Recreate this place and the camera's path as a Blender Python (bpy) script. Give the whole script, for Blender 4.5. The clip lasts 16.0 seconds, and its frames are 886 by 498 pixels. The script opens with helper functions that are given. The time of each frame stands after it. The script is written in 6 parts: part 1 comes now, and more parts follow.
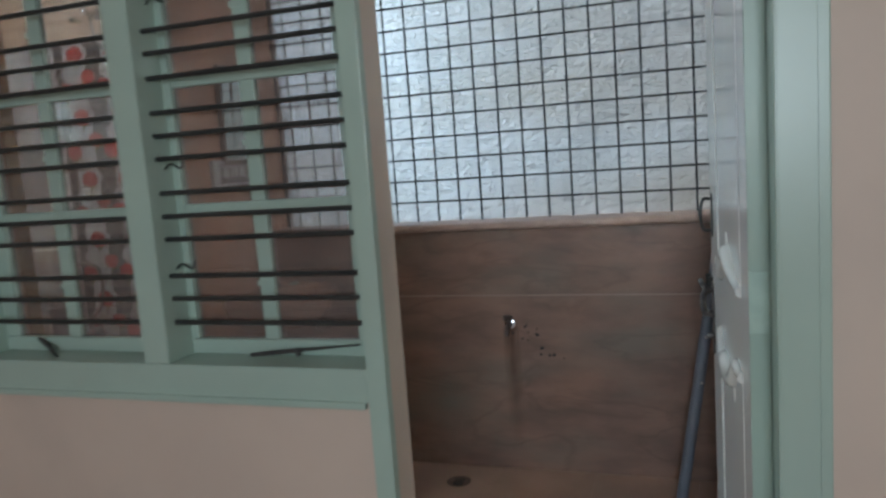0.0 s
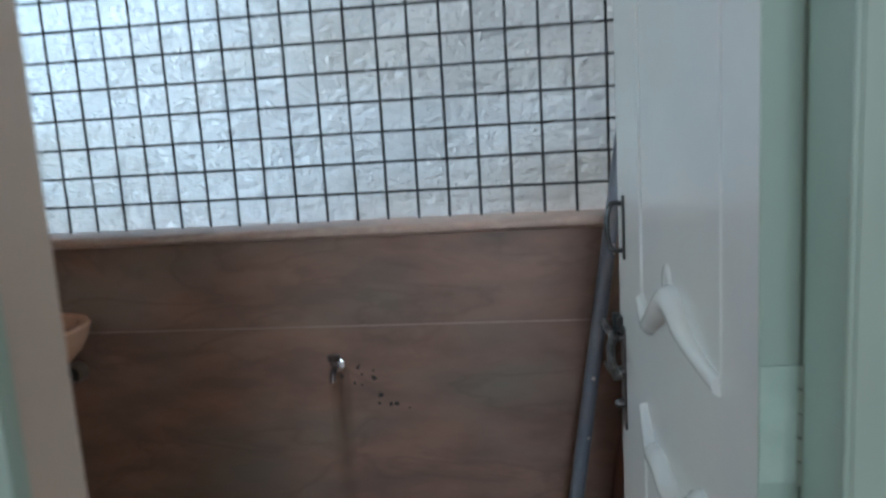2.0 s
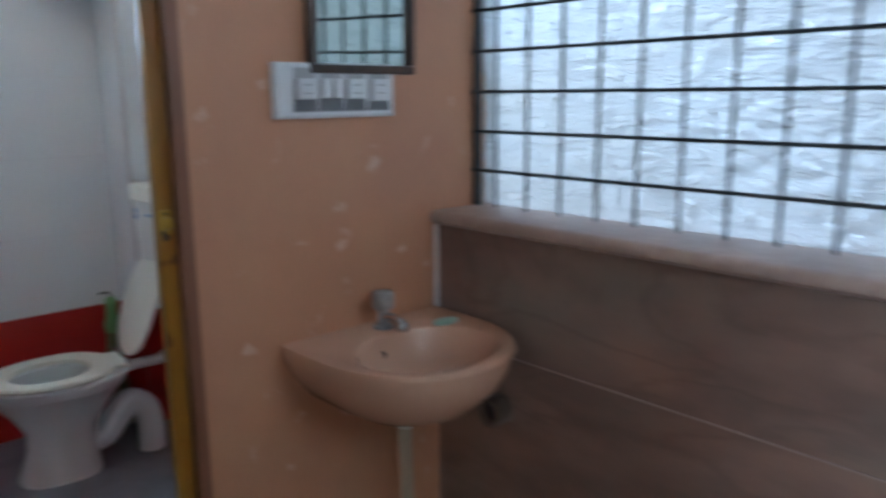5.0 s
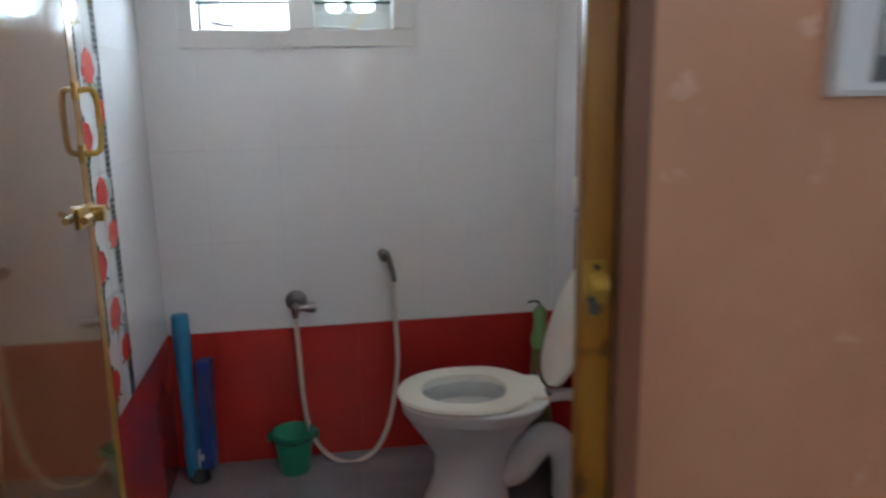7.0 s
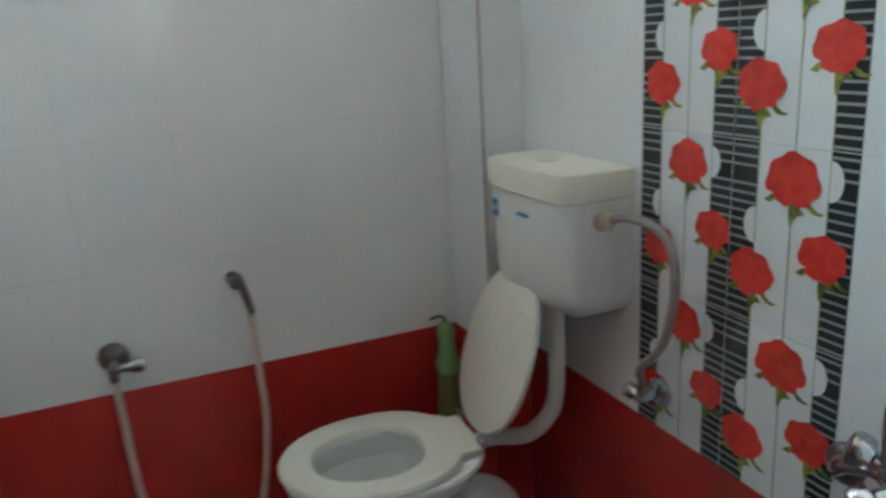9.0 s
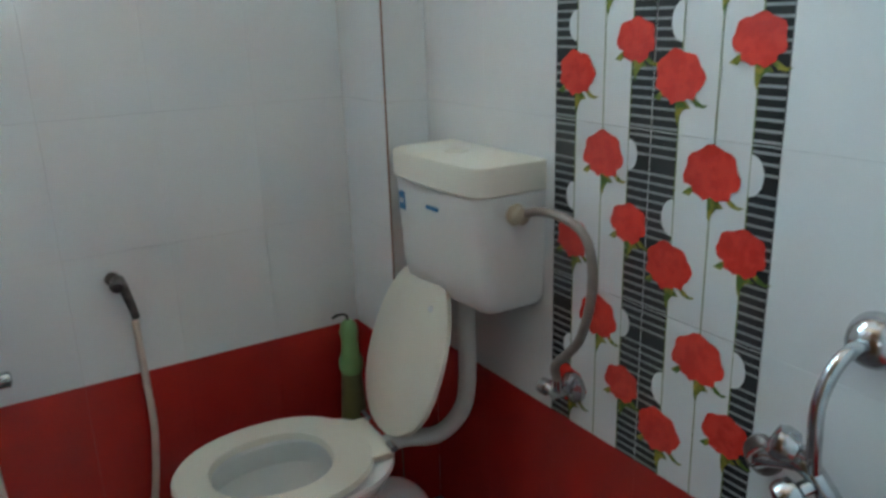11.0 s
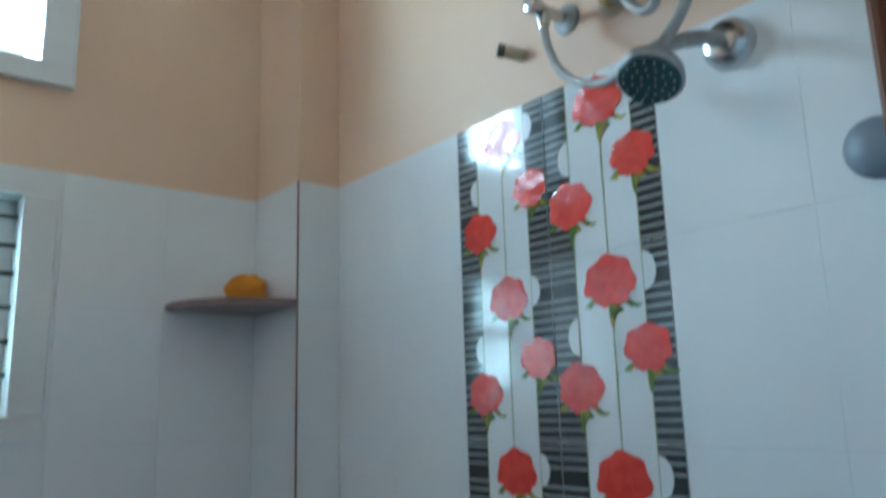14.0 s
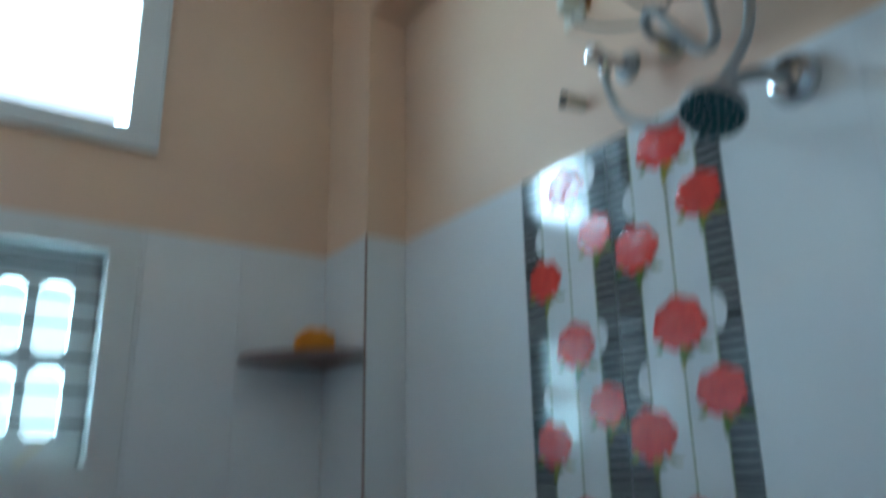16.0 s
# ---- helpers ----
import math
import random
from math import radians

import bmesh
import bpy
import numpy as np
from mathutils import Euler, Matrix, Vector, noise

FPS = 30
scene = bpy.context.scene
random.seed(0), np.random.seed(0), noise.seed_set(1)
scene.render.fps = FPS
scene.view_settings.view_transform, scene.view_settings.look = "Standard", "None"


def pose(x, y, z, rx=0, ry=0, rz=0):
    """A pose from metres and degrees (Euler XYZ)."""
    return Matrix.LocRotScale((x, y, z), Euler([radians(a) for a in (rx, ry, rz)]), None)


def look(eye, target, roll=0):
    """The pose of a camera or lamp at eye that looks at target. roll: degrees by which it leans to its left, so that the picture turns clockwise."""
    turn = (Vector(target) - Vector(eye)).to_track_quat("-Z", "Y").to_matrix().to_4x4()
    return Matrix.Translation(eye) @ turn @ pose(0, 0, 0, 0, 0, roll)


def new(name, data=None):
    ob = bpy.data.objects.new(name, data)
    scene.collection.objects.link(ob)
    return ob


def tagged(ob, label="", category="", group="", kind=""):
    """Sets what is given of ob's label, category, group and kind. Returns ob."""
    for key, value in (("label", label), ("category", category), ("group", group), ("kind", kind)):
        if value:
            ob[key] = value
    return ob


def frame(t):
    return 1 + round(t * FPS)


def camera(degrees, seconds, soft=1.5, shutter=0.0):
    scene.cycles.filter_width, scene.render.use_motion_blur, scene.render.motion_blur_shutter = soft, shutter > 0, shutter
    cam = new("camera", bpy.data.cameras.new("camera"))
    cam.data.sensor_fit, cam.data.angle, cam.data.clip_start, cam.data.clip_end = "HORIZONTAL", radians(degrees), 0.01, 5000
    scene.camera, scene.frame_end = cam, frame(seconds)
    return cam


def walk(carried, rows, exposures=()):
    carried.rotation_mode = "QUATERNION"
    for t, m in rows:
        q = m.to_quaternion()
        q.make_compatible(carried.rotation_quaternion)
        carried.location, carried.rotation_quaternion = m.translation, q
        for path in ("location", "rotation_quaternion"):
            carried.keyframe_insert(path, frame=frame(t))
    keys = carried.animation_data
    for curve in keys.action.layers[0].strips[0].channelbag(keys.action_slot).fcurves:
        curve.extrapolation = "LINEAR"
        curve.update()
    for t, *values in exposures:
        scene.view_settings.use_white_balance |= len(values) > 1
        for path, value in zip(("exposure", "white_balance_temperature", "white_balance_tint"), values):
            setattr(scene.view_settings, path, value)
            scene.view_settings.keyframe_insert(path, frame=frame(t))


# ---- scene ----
cam = camera(60.6, 16.0, soft=2.6, shutter=0.8)
PATH = [
    (0, (1.831, -2.998, 1.368), (1.187, -1.122, 1.109), -4.2),
    (0.5, (1.826, -2.825, 1.359), (1.236, -0.931, 1.106), -4.9),
    (1, (1.743, -2.625, 1.36), (1.318, -0.689, 1.091), -4.5),
    (1.5, (1.696, -2.436, 1.361), (1.435, -0.471, 1.1), -3.5),
    (2, (1.71, -2.194, 1.344), (1.453, -0.237, 1.019), -3.5),
    (2.5, (1.708, -2.012, 1.336), (1.282, -0.101, 0.928), -4.1),
    (3, (1.637, -1.812, 1.317), (1.066, 0.05, 0.862), -2.6),
    (3.2, (1.614, -1.729, 1.31), (1.023, 0.126, 0.854), -2.2),
    (5.3, (1.244, -1.143, 1.328), (-0.332, 0.023, 0.931), -0.3),
    (5.5, (1.192, -1.11, 1.324), (-0.461, -0.057, 0.927), -0.3),
    (6, (1.051, -0.986, 1.314), (-0.776, -0.273, 0.922), -1.0),
    (6.5, (0.916, -0.928, 1.306), (-0.984, -0.453, 0.9), -0.9),
    (7, (0.683, -0.914, 1.302), (-1.246, -0.604, 0.872), -1.0),
    (7.5, (0.518, -0.924, 1.301), (-1.416, -0.676, 0.855), -0.8),
    (8, (0.311, -0.895, 1.288), (-1.608, -0.588, 0.811), -3.3),
    (8.5, (0.186, -0.862, 1.29), (-1.696, -0.414, 0.781), -3.8),
    (8.7, (0.145, -0.896, 1.284), (-1.703, -0.331, 0.768), -3.5),
    (9, (0.057, -0.925, 1.286), (-1.721, -0.183, 0.747), -3.3),
    (9.5, (-0.031, -0.974, 1.283), (-1.697, -0.028, 0.708), -1.7),
    (9.7, (-0.041, -0.929, 1.275), (-1.698, -0.002, 0.647), -2.0),
    (12, (-0.028, -0.947, 1.323), (-1.595, 0.242, 0.96), -1.5),
    (12.5, (-0.031, -0.972, 1.365), (-1.576, 0.292, 1.243), -1.6),
    (13, (-0.027, -0.978, 1.406), (-1.578, 0.284, 1.418), -2.2),
    (13.5, (-0.026, -0.954, 1.425), (-1.578, 0.293, 1.619), -1.5),
    (14, (-0.012, -0.955, 1.468), (-1.533, 0.281, 1.868), -1.7),
    (14.5, (-0.018, -0.953, 1.452), (-1.496, 0.245, 2.071), -1.1),
    (15, (-0.024, -0.945, 1.466), (-1.489, 0.156, 2.267), -0.6),
    (15.5, (-0.027, -0.943, 1.46), (-1.454, 0.082, 2.415), 0.2),
    (16, (-0.011, -0.95, 1.427), (-1.599, 0.118, 2.008), -1.0),
]
walk(cam, [(t, look(eye, target, roll)) for t, eye, target, roll in PATH],
     exposures=((0, 0.0, 6300, 10), (1.2, 0.06, 6150, 10), (2, 0.13, 6000, 9), (3.2, 0.1, 5900, 9), (5.3, 0.26, 5600, 13), (6, 0.30, 5950, 15), (6.5, 0.30, 6150, 17), (7.5, 0.36, 6300, 14), (8.5, 0.44, 6100, 5), (9.7, 0.38, 6100, 3), (12, 0.40, 5800, 4), (12.6, 0.18, 5700, 2), (13.5, -0.08, 5450, 2), (14.5, -0.42, 5200, 1), (15, -0.6, 5050, 2), (15.5, -0.7, 5000, 2), (16, -0.78, 5200, 1)))

# ---- world, sun, lamps ----
world = bpy.data.worlds.new("world")
world.use_nodes = True
scene.world = world
wn = world.node_tree.nodes
sky = wn.new("ShaderNodeTexSky")
sky.sky_type, sky.sun_disc = "NISHITA", False
sky.sun_elevation, sky.sun_rotation = radians(48), radians(-60)
wn["Background"].inputs[1].default_value = 0.15
world.node_tree.links.new(sky.outputs[0], wn["Background"].inputs[0])
sun_data = bpy.data.lights.new("sun", "SUN")
sun_data.energy, sun_data.angle, sun_data.color = 1.7, radians(10), (1, 0.96, 0.9)
sun = new("sun", sun_data)
sun.matrix_world = look((-6, 3.5, 8), (0, 0, 0))


def area_lamp(name, eye, target, w, h, power, color=(0.86, 0.94, 1.0)):
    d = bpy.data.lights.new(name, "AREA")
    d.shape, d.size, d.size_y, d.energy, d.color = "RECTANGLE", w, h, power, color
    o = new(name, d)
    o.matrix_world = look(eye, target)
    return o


area_lamp("daylight_mesh_opening", (-0.25, 1.2, 2.1), (1.1, -1, 1.4), 1.7, 1.8, 30, (0.60, 0.83, 1.0))
# Added fill for the wash area, from an unseen opening behind the white door.
area_lamp("added_end_fill", (2.42, -0.45, 1.9), (0, -0.6, 1.3), 0.64, 1.1, 52, (0.74, 0.90, 1.0))
area_lamp("daylight_high_window", (-1.974, -0.853, 2.415), (0, -0.853, 2.415), 0.392, 0.346, 30, (0.69, 0.91, 1.0))
area_lamp("daylight_low_window", (-1.93, -0.90, 1.70), (0, -0.90, 1.70), 0.5, 0.56, 26, (0.69, 0.91, 1.0))
# Added fill from behind the room; its window is never in view.
area_lamp("added_room_fill", (2.2, -5.85, 1.7), (1.6, -1.5, 1.3), 1.2, 1.1, 60, (0.80, 0.92, 1.0))

# ---- materials ----


def mat(name, c1, c2=None, scale=6.0, rough=0.5, metal=0.0, bump=0.0, bscale=60.0, detail=6.0, stretch=(1, 1, 1), lo=0.35, hi=0.65,
        vary=0.0, coat=0.0, speck=None, rvar=0.0, dark=None, darkscale=2.0, space="world", tilt=0, vein=None, ripple=0.0):
    """Two tones mixed by noise, an optional third at a larger scale, fine relief."""
    m = bpy.data.materials.new(name)
    m.use_nodes = True
    nt = m.node_tree
    n, l = nt.nodes, nt.links
    b = n["Principled BSDF"]
    b.inputs["Roughness"].default_value, b.inputs["Metallic"].default_value = rough, metal
    b.inputs["Coat Weight"].default_value = coat
    b.inputs["Coat Roughness"].default_value = 0.05
    c2 = c2 or c1
    if space == "world":
        pos = n.new("ShaderNodeNewGeometry").outputs["Position"]
    else:
        pos = n.new("ShaderNodeTexCoord").outputs["Object"]
    mp = n.new("ShaderNodeMapping")
    mp.inputs["Scale"].default_value = stretch
    mp.inputs["Rotation"].default_value = (0, radians(tilt), 0)
    l.new(pos, mp.inputs["Vector"])
    no = n.new("ShaderNodeTexNoise")
    no.inputs["Scale"].default_value, no.inputs["Detail"].default_value = scale, detail
    l.new(mp.outputs[0], no.inputs["Vector"])
    r = n.new("ShaderNodeMapRange")
    r.inputs["From Min"].default_value, r.inputs["From Max"].default_value = lo, hi
    l.new(no.outputs["Fac"], r.inputs["Value"])
    mix = n.new("ShaderNodeMixRGB")
    mix.inputs[1].default_value, mix.inputs[2].default_value = (*c1, 1), (*c2, 1)
    l.new(r.outputs[0], mix.inputs[0])
    out = mix.outputs[0]
    if dark:
        nd = n.new("ShaderNodeTexNoise")
        nd.inputs["Scale"].default_value, nd.inputs["Detail"].default_value = darkscale, 4
        l.new(mp.outputs[0], nd.inputs["Vector"])
        rd = n.new("ShaderNodeMapRange")
        rd.inputs["From Min"].default_value, rd.inputs["From Max"].default_value = 0.48, 0.75
        l.new(nd.outputs["Fac"], rd.inputs["Value"])
        md = n.new("ShaderNodeMixRGB")
        md.inputs[2].default_value = (*dark, 1)
        l.new(rd.outputs[0], md.inputs[0])
        l.new(out, md.inputs[1])
        out = md.outputs[0]
    if vein:
        nv, sv, av, rv = n.new("ShaderNodeTexNoise"), n.new("ShaderNodeMath"), n.new("ShaderNodeMath"), n.new("ShaderNodeMapRange")
        nv.inputs["Scale"].default_value, nv.inputs["Detail"].default_value, nv.inputs["Distortion"].default_value = 3.1, 5, 0.6
        l.new(mp.outputs[0], nv.inputs["Vector"])
        sv.operation, av.operation = "SUBTRACT", "ABSOLUTE"
        sv.inputs[1].default_value = 0.52
        l.new(nv.outputs["Fac"], sv.inputs[0])
        l.new(sv.outputs[0], av.inputs[0])
        rv.inputs["From Min"].default_value, rv.inputs["From Max"].default_value = 0.0, 0.035
        rv.inputs["To Min"].default_value, rv.inputs["To Max"].default_value = 0.3, 0.0
        l.new(av.outputs[0], rv.inputs["Value"])
        mv = n.new("ShaderNodeMixRGB")
        mv.inputs[2].default_value = (*vein, 1)
        l.new(rv.outputs[0], mv.inputs[0])
        l.new(out, mv.inputs[1])
        out = mv.outputs[0]
    if speck:
        ns = n.new("ShaderNodeTexNoise")
        ns.inputs["Scale"].default_value, ns.inputs["Detail"].default_value = 13, 4
        l.new(pos, ns.inputs["Vector"])
        rs = n.new("ShaderNodeMapRange")
        rs.inputs["From Min"].default_value, rs.inputs["From Max"].default_value = 0.635, 0.70
        l.new(ns.outputs["Fac"], rs.inputs["Value"])
        ms = n.new("ShaderNodeMixRGB")
        ms.inputs[2].default_value = (*speck, 1)
        l.new(rs.outputs[0], ms.inputs[0])
        l.new(out, ms.inputs[1])
        out = ms.outputs[0]
    if vary:
        oi = n.new("ShaderNodeObjectInfo")
        hs = n.new("ShaderNodeHueSaturation")
        rv = n.new("ShaderNodeMapRange")
        rv.inputs["To Min"].default_value, rv.inputs["To Max"].default_value = 1 - vary, 1 + vary
        l.new(oi.outputs["Random"], rv.inputs["Value"])
        l.new(rv.outputs[0], hs.inputs["Value"])
        l.new(out, hs.inputs["Color"])
        out = hs.outputs[0]
    l.new(out, b.inputs["Base Color"])
    if rvar:
        rr = n.new("ShaderNodeMapRange")
        rr.inputs["To Min"].default_value, rr.inputs["To Max"].default_value = max(0.02, rough - rvar), rough + rvar
        l.new(no.outputs["Fac"], rr.inputs["Value"])
        l.new(rr.outputs[0], b.inputs["Roughness"])
    if bump:
        nb = n.new("ShaderNodeTexNoise")
        nb.inputs["Scale"].default_value, nb.inputs["Detail"].default_value = bscale, 4
        l.new(mp.outputs[0], nb.inputs["Vector"])
        bp = n.new("ShaderNodeBump")
        bp.inputs["Strength"].default_value, bp.inputs["Distance"].default_value = bump, 0.004
        l.new(nb.outputs["Fac"], bp.inputs["Height"])
        l.new(bp.outputs[0], b.inputs["Normal"])
    if ripple:
        wv, bp = n.new("ShaderNodeTexVoronoi"), n.new("ShaderNodeBump")
        wv.feature = "DISTANCE_TO_EDGE"
        wv.inputs["Scale"].default_value = 95
        wd = n.new("ShaderNodeTexNoise")
        wd.inputs["Scale"].default_value, wd.inputs["Detail"].default_value = 30, 2
        ad, sc = n.new("ShaderNodeVectorMath"), n.new("ShaderNodeVectorMath")
        ad.operation, sc.operation = "ADD", "SCALE"
        sc.inputs["Scale"].default_value = 0.03
        l.new(pos, wd.inputs["Vector"])
        l.new(wd.outputs["Color"], sc.inputs[0])
        l.new(pos, ad.inputs[0])
        l.new(sc.outputs[0], ad.inputs[1])
        l.new(ad.outputs[0], wv.inputs["Vector"])
        bp.inputs["Strength"].default_value, bp.inputs["Distance"].default_value = ripple, 0.003
        l.new(wv.outputs[0], bp.inputs["Height"])
        l.new(bp.outputs[0], b.inputs["Normal"])
    return m


def clear_glass(name, tint=(0.95, 1, 0.98), haze=0.0, haze_tone=(0.5, 0.5, 0.5)):
    """Thin see-through pane with a sharp reflection that grows with the slant; haze: the dull share of each face."""
    m = bpy.data.materials.new(name)
    m.use_nodes = True
    n, l = m.node_tree.nodes, m.node_tree.links
    n.remove(n["Principled BSDF"])
    tr, gl, mx = n.new("ShaderNodeBsdfTransparent"), n.new("ShaderNodeBsdfGlossy"), n.new("ShaderNodeMixShader")
    tr.inputs[0].default_value = (*tint, 1)
    gl.inputs["Roughness"].default_value = 0.02
    lw, pw, mr = n.new("ShaderNodeLayerWeight"), n.new("ShaderNodeMath"), n.new("ShaderNodeMapRange")
    lw.inputs["Blend"].default_value = 0.5
    pw.operation = "POWER"
    pw.inputs[1].default_value = 4.0
    mr.inputs["To Min"].default_value, mr.inputs["To Max"].default_value = 0.04, 0.9
    l.new(lw.outputs["Facing"], pw.inputs[0])
    l.new(pw.outputs[0], mr.inputs["Value"])
    l.new(mr.outputs[0], mx.inputs[0])
    through_part = tr.outputs[0]
    if haze:
        df, hz, no, hr = n.new("ShaderNodeBsdfDiffuse"), n.new("ShaderNodeMixShader"), n.new("ShaderNodeTexNoise"), n.new("ShaderNodeMapRange")
        df.inputs[0].default_value = (*haze_tone, 1)
        no.inputs["Scale"].default_value, no.inputs["Detail"].default_value = 5, 6
        l.new(n.new("ShaderNodeNewGeometry").outputs["Position"], no.inputs["Vector"])
        hr.inputs["From Min"].default_value, hr.inputs["From Max"].default_value = 0.3, 0.7
        hr.inputs["To Min"].default_value, hr.inputs["To Max"].default_value = haze * 0.7, haze * 1.3
        l.new(no.outputs["Fac"], hr.inputs["Value"])
        l.new(hr.outputs[0], hz.inputs[0])
        l.new(tr.outputs[0], hz.inputs[1])
        l.new(df.outputs[0], hz.inputs[2])
        through_part = hz.outputs[0]
    l.new(through_part, mx.inputs[1])
    l.new(gl.outputs[0], mx.inputs[2])
    l.new(mx.outputs[0], n["Material Output"].inputs[0])
    return m


def film_sheet():
    """Wrinkled translucent polythene, slightly see-through."""
    m = bpy.data.materials.new("polythene")
    m.use_nodes = True
    n, l = m.node_tree.nodes, m.node_tree.links
    n.remove(n["Principled BSDF"])
    pos = n.new("ShaderNodeNewGeometry").outputs["Position"]
    mp = n.new("ShaderNodeMapping")
    mp.inputs["Scale"].default_value = (0.5, 1, 1.3)
    l.new(pos, mp.inputs[0])
    a, b2 = n.new("ShaderNodeTexNoise"), n.new("ShaderNodeTexNoise")
    a.inputs["Scale"].default_value, a.inputs["Detail"].default_value, a.inputs["Distortion"].default_value = 52, 6, 1.8
    b2.inputs["Scale"].default_value, b2.inputs["Detail"].default_value = 1.5, 3
    l.new(mp.outputs[0], a.inputs[0])
    l.new(mp.outputs[0], b2.inputs[0])
    bp = n.new("ShaderNodeBump")
    bp.inputs["Strength"].default_value, bp.inputs["Distance"].default_value = 1.0, 0.032
    l.new(a.outputs["Fac"], bp.inputs["Height"])
    tl, rf, gl = n.new("ShaderNodeBsdfTranslucent"), n.new("ShaderNodeBsdfRefraction"), n.new("ShaderNodeBsdfGlossy")
    rf.inputs["Roughness"].default_value, rf.inputs["IOR"].default_value = 0.12, 1.5
    gl.inputs["Roughness"].default_value = 0.14
    rp = n.new("ShaderNodeMapRange")
    rp.inputs["From Min"].default_value, rp.inputs["From Max"].default_value = 0.3, 0.7
    l.new(b2.outputs["Fac"], rp.inputs["Value"])
    # Tan and bluish patches in the colour imitate what shines through from behind.
    cm = n.new("ShaderNodeMixRGB")
    cm.inputs[1].default_value, cm.inputs[2].default_value = (0.66, 0.62, 0.54, 1), (0.84, 0.91, 0.93, 1)
    l.new(rp.outputs[0], cm.inputs[0])
    l.new(cm.outputs[0], tl.inputs[0])
    for s in (tl, rf, gl):
        l.new(bp.outputs[0], s.inputs["Normal"])
    m1, m2 = n.new("ShaderNodeMixShader"), n.new("ShaderNodeMixShader")
    m1.inputs[0].default_value, m2.inputs[0].default_value = 0.38, 0.14
    l.new(tl.outputs[0], m1.inputs[1])
    l.new(rf.outputs[0], m1.inputs[2])
    l.new(m1.outputs[0], m2.inputs[1])
    l.new(gl.outputs[0], m2.inputs[2])
    l.new(m2.outputs[0], n["Material Output"].inputs[0])
    return m


ORANGE = mat("sponged_orange_paint", (0.57, 0.285, 0.16), (0.51, 0.245, 0.14), 3.5, 0.42, bump=0.25, bscale=45, speck=(0.63, 0.38, 0.275), dark=(0.46, 0.205, 0.125))
BEIGE = mat("beige_wall_paint", (0.62, 0.50, 0.41), (0.57, 0.46, 0.38), 2.5, 0.55, bump=0.12, bscale=90, dark=(0.52, 0.42, 0.35))
PEACH = mat("peach_wall_paint", (0.74, 0.535, 0.375), (0.70, 0.485, 0.345), 2.2, 0.55, bump=0.1, bscale=80, dark=(0.70, 0.48, 0.38))
CEIL = mat("ceiling_paint", (0.78, 0.74, 0.72), (0.73, 0.69, 0.67), 3, 0.7, bump=0.1, bscale=70)
WALLOUT = mat("outer_plaster", (0.5, 0.44, 0.36), (0.42, 0.38, 0.32), 3, 0.85, bump=0.4, bscale=30, dark=(0.33, 0.3, 0.26))
GROUND = mat("ground_soil", (0.24, 0.2, 0.15), (0.16, 0.14, 0.11), 2, 0.95, bump=0.6, bscale=12, dark=(0.12, 0.13, 0.07))
WTILE = mat("white_glazed_tile", (0.78, 0.79, 0.80), (0.74, 0.75, 0.77), 3, 0.09, bump=0.015, bscale=7, vary=0.004, rvar=0.04)
RTILE = mat("red_glazed_tile", (0.48, 0.034, 0.026), (0.42, 0.028, 0.022), 5, 0.1, bump=0.015, bscale=9, vary=0.05, rvar=0.04)
GROUT = mat("tile_grout", (0.80, 0.80, 0.80), (0.74, 0.74, 0.73), 12, 0.9)
FTILE = mat("grey_floor_tile", (0.21, 0.20, 0.22), (0.16, 0.155, 0.17), 9, 0.32, bump=0.06, bscale=50, vary=0.06, dark=(0.2, 0.18, 0.18), rvar=0.08)
UFLOOR = mat("brown_floor_tile", (0.42, 0.27, 0.20), (0.35, 0.22, 0.16), 4, 0.3, bump=0.05, bscale=40, vary=0.05, dark=(0.3, 0.2, 0.16))
SLATE = mat("brown_wood_look_tile", (0.33, 0.205, 0.158), (0.215, 0.14, 0.112), 7, 0.36, bump=0.35, bscale=34, stretch=(0.6, 1, 1.5), detail=14, lo=0.36, hi=0.64, dark=(0.235, 0.20, 0.165), darkscale=2.6, rvar=0.12, tilt=32, vein=(0.13, 0.085, 0.07))
CAPST = mat("beige_pink_granite", (0.50, 0.37, 0.31), (0.43, 0.31, 0.26), 35, 0.35, bump=0.1, bscale=80, dark=(0.38, 0.28, 0.24), darkscale=5)
GREEN = mat("pale_green_enamel", (0.385, 0.495, 0.42), (0.355, 0.46, 0.395), 4, 0.3, bump=0.08, bscale=25, dark=(0.36, 0.45, 0.38))
HINGEG = mat("pale_green_hinge_paint", (0.45, 0.58, 0.50), (0.40, 0.52, 0.45), 30, 0.3, bump=0.2, bscale=120)
BLACKIRON = mat("black_painted_iron", (0.018, 0.02, 0.02), (0.03, 0.032, 0.03), 20, 0.4, bump=0.1, bscale=120)
MESHIRON = mat("dark_mesh_wire", (0.03, 0.042, 0.05), (0.045, 0.05, 0.05), 20, 0.45, bump=0.1, bscale=120)
PVCW = mat("white_moulded_door", (0.82, 0.83, 0.79), (0.79, 0.80, 0.765), 3, 0.12, bump=0.02, bscale=14, dark=(0.74, 0.75, 0.77))
WOOD = mat("varnished_yellow_wood", (0.35, 0.165, 0.02), (0.27, 0.115, 0.013), 7, 0.28, bump=0.08, bscale=30, stretch=(3, 3, 0.25), detail=9, dark=(0.24, 0.09, 0.012), darkscale=5, speck=(0.13, 0.05, 0.012))
DOORSKIN = mat("glossy_brown_door_skin", (0.25, 0.125, 0.055), (0.20, 0.10, 0.045), 4, 0.10, coat=1.0, bump=0.03, bscale=20, stretch=(2, 2, 0.3), dark=(0.19, 0.09, 0.04))
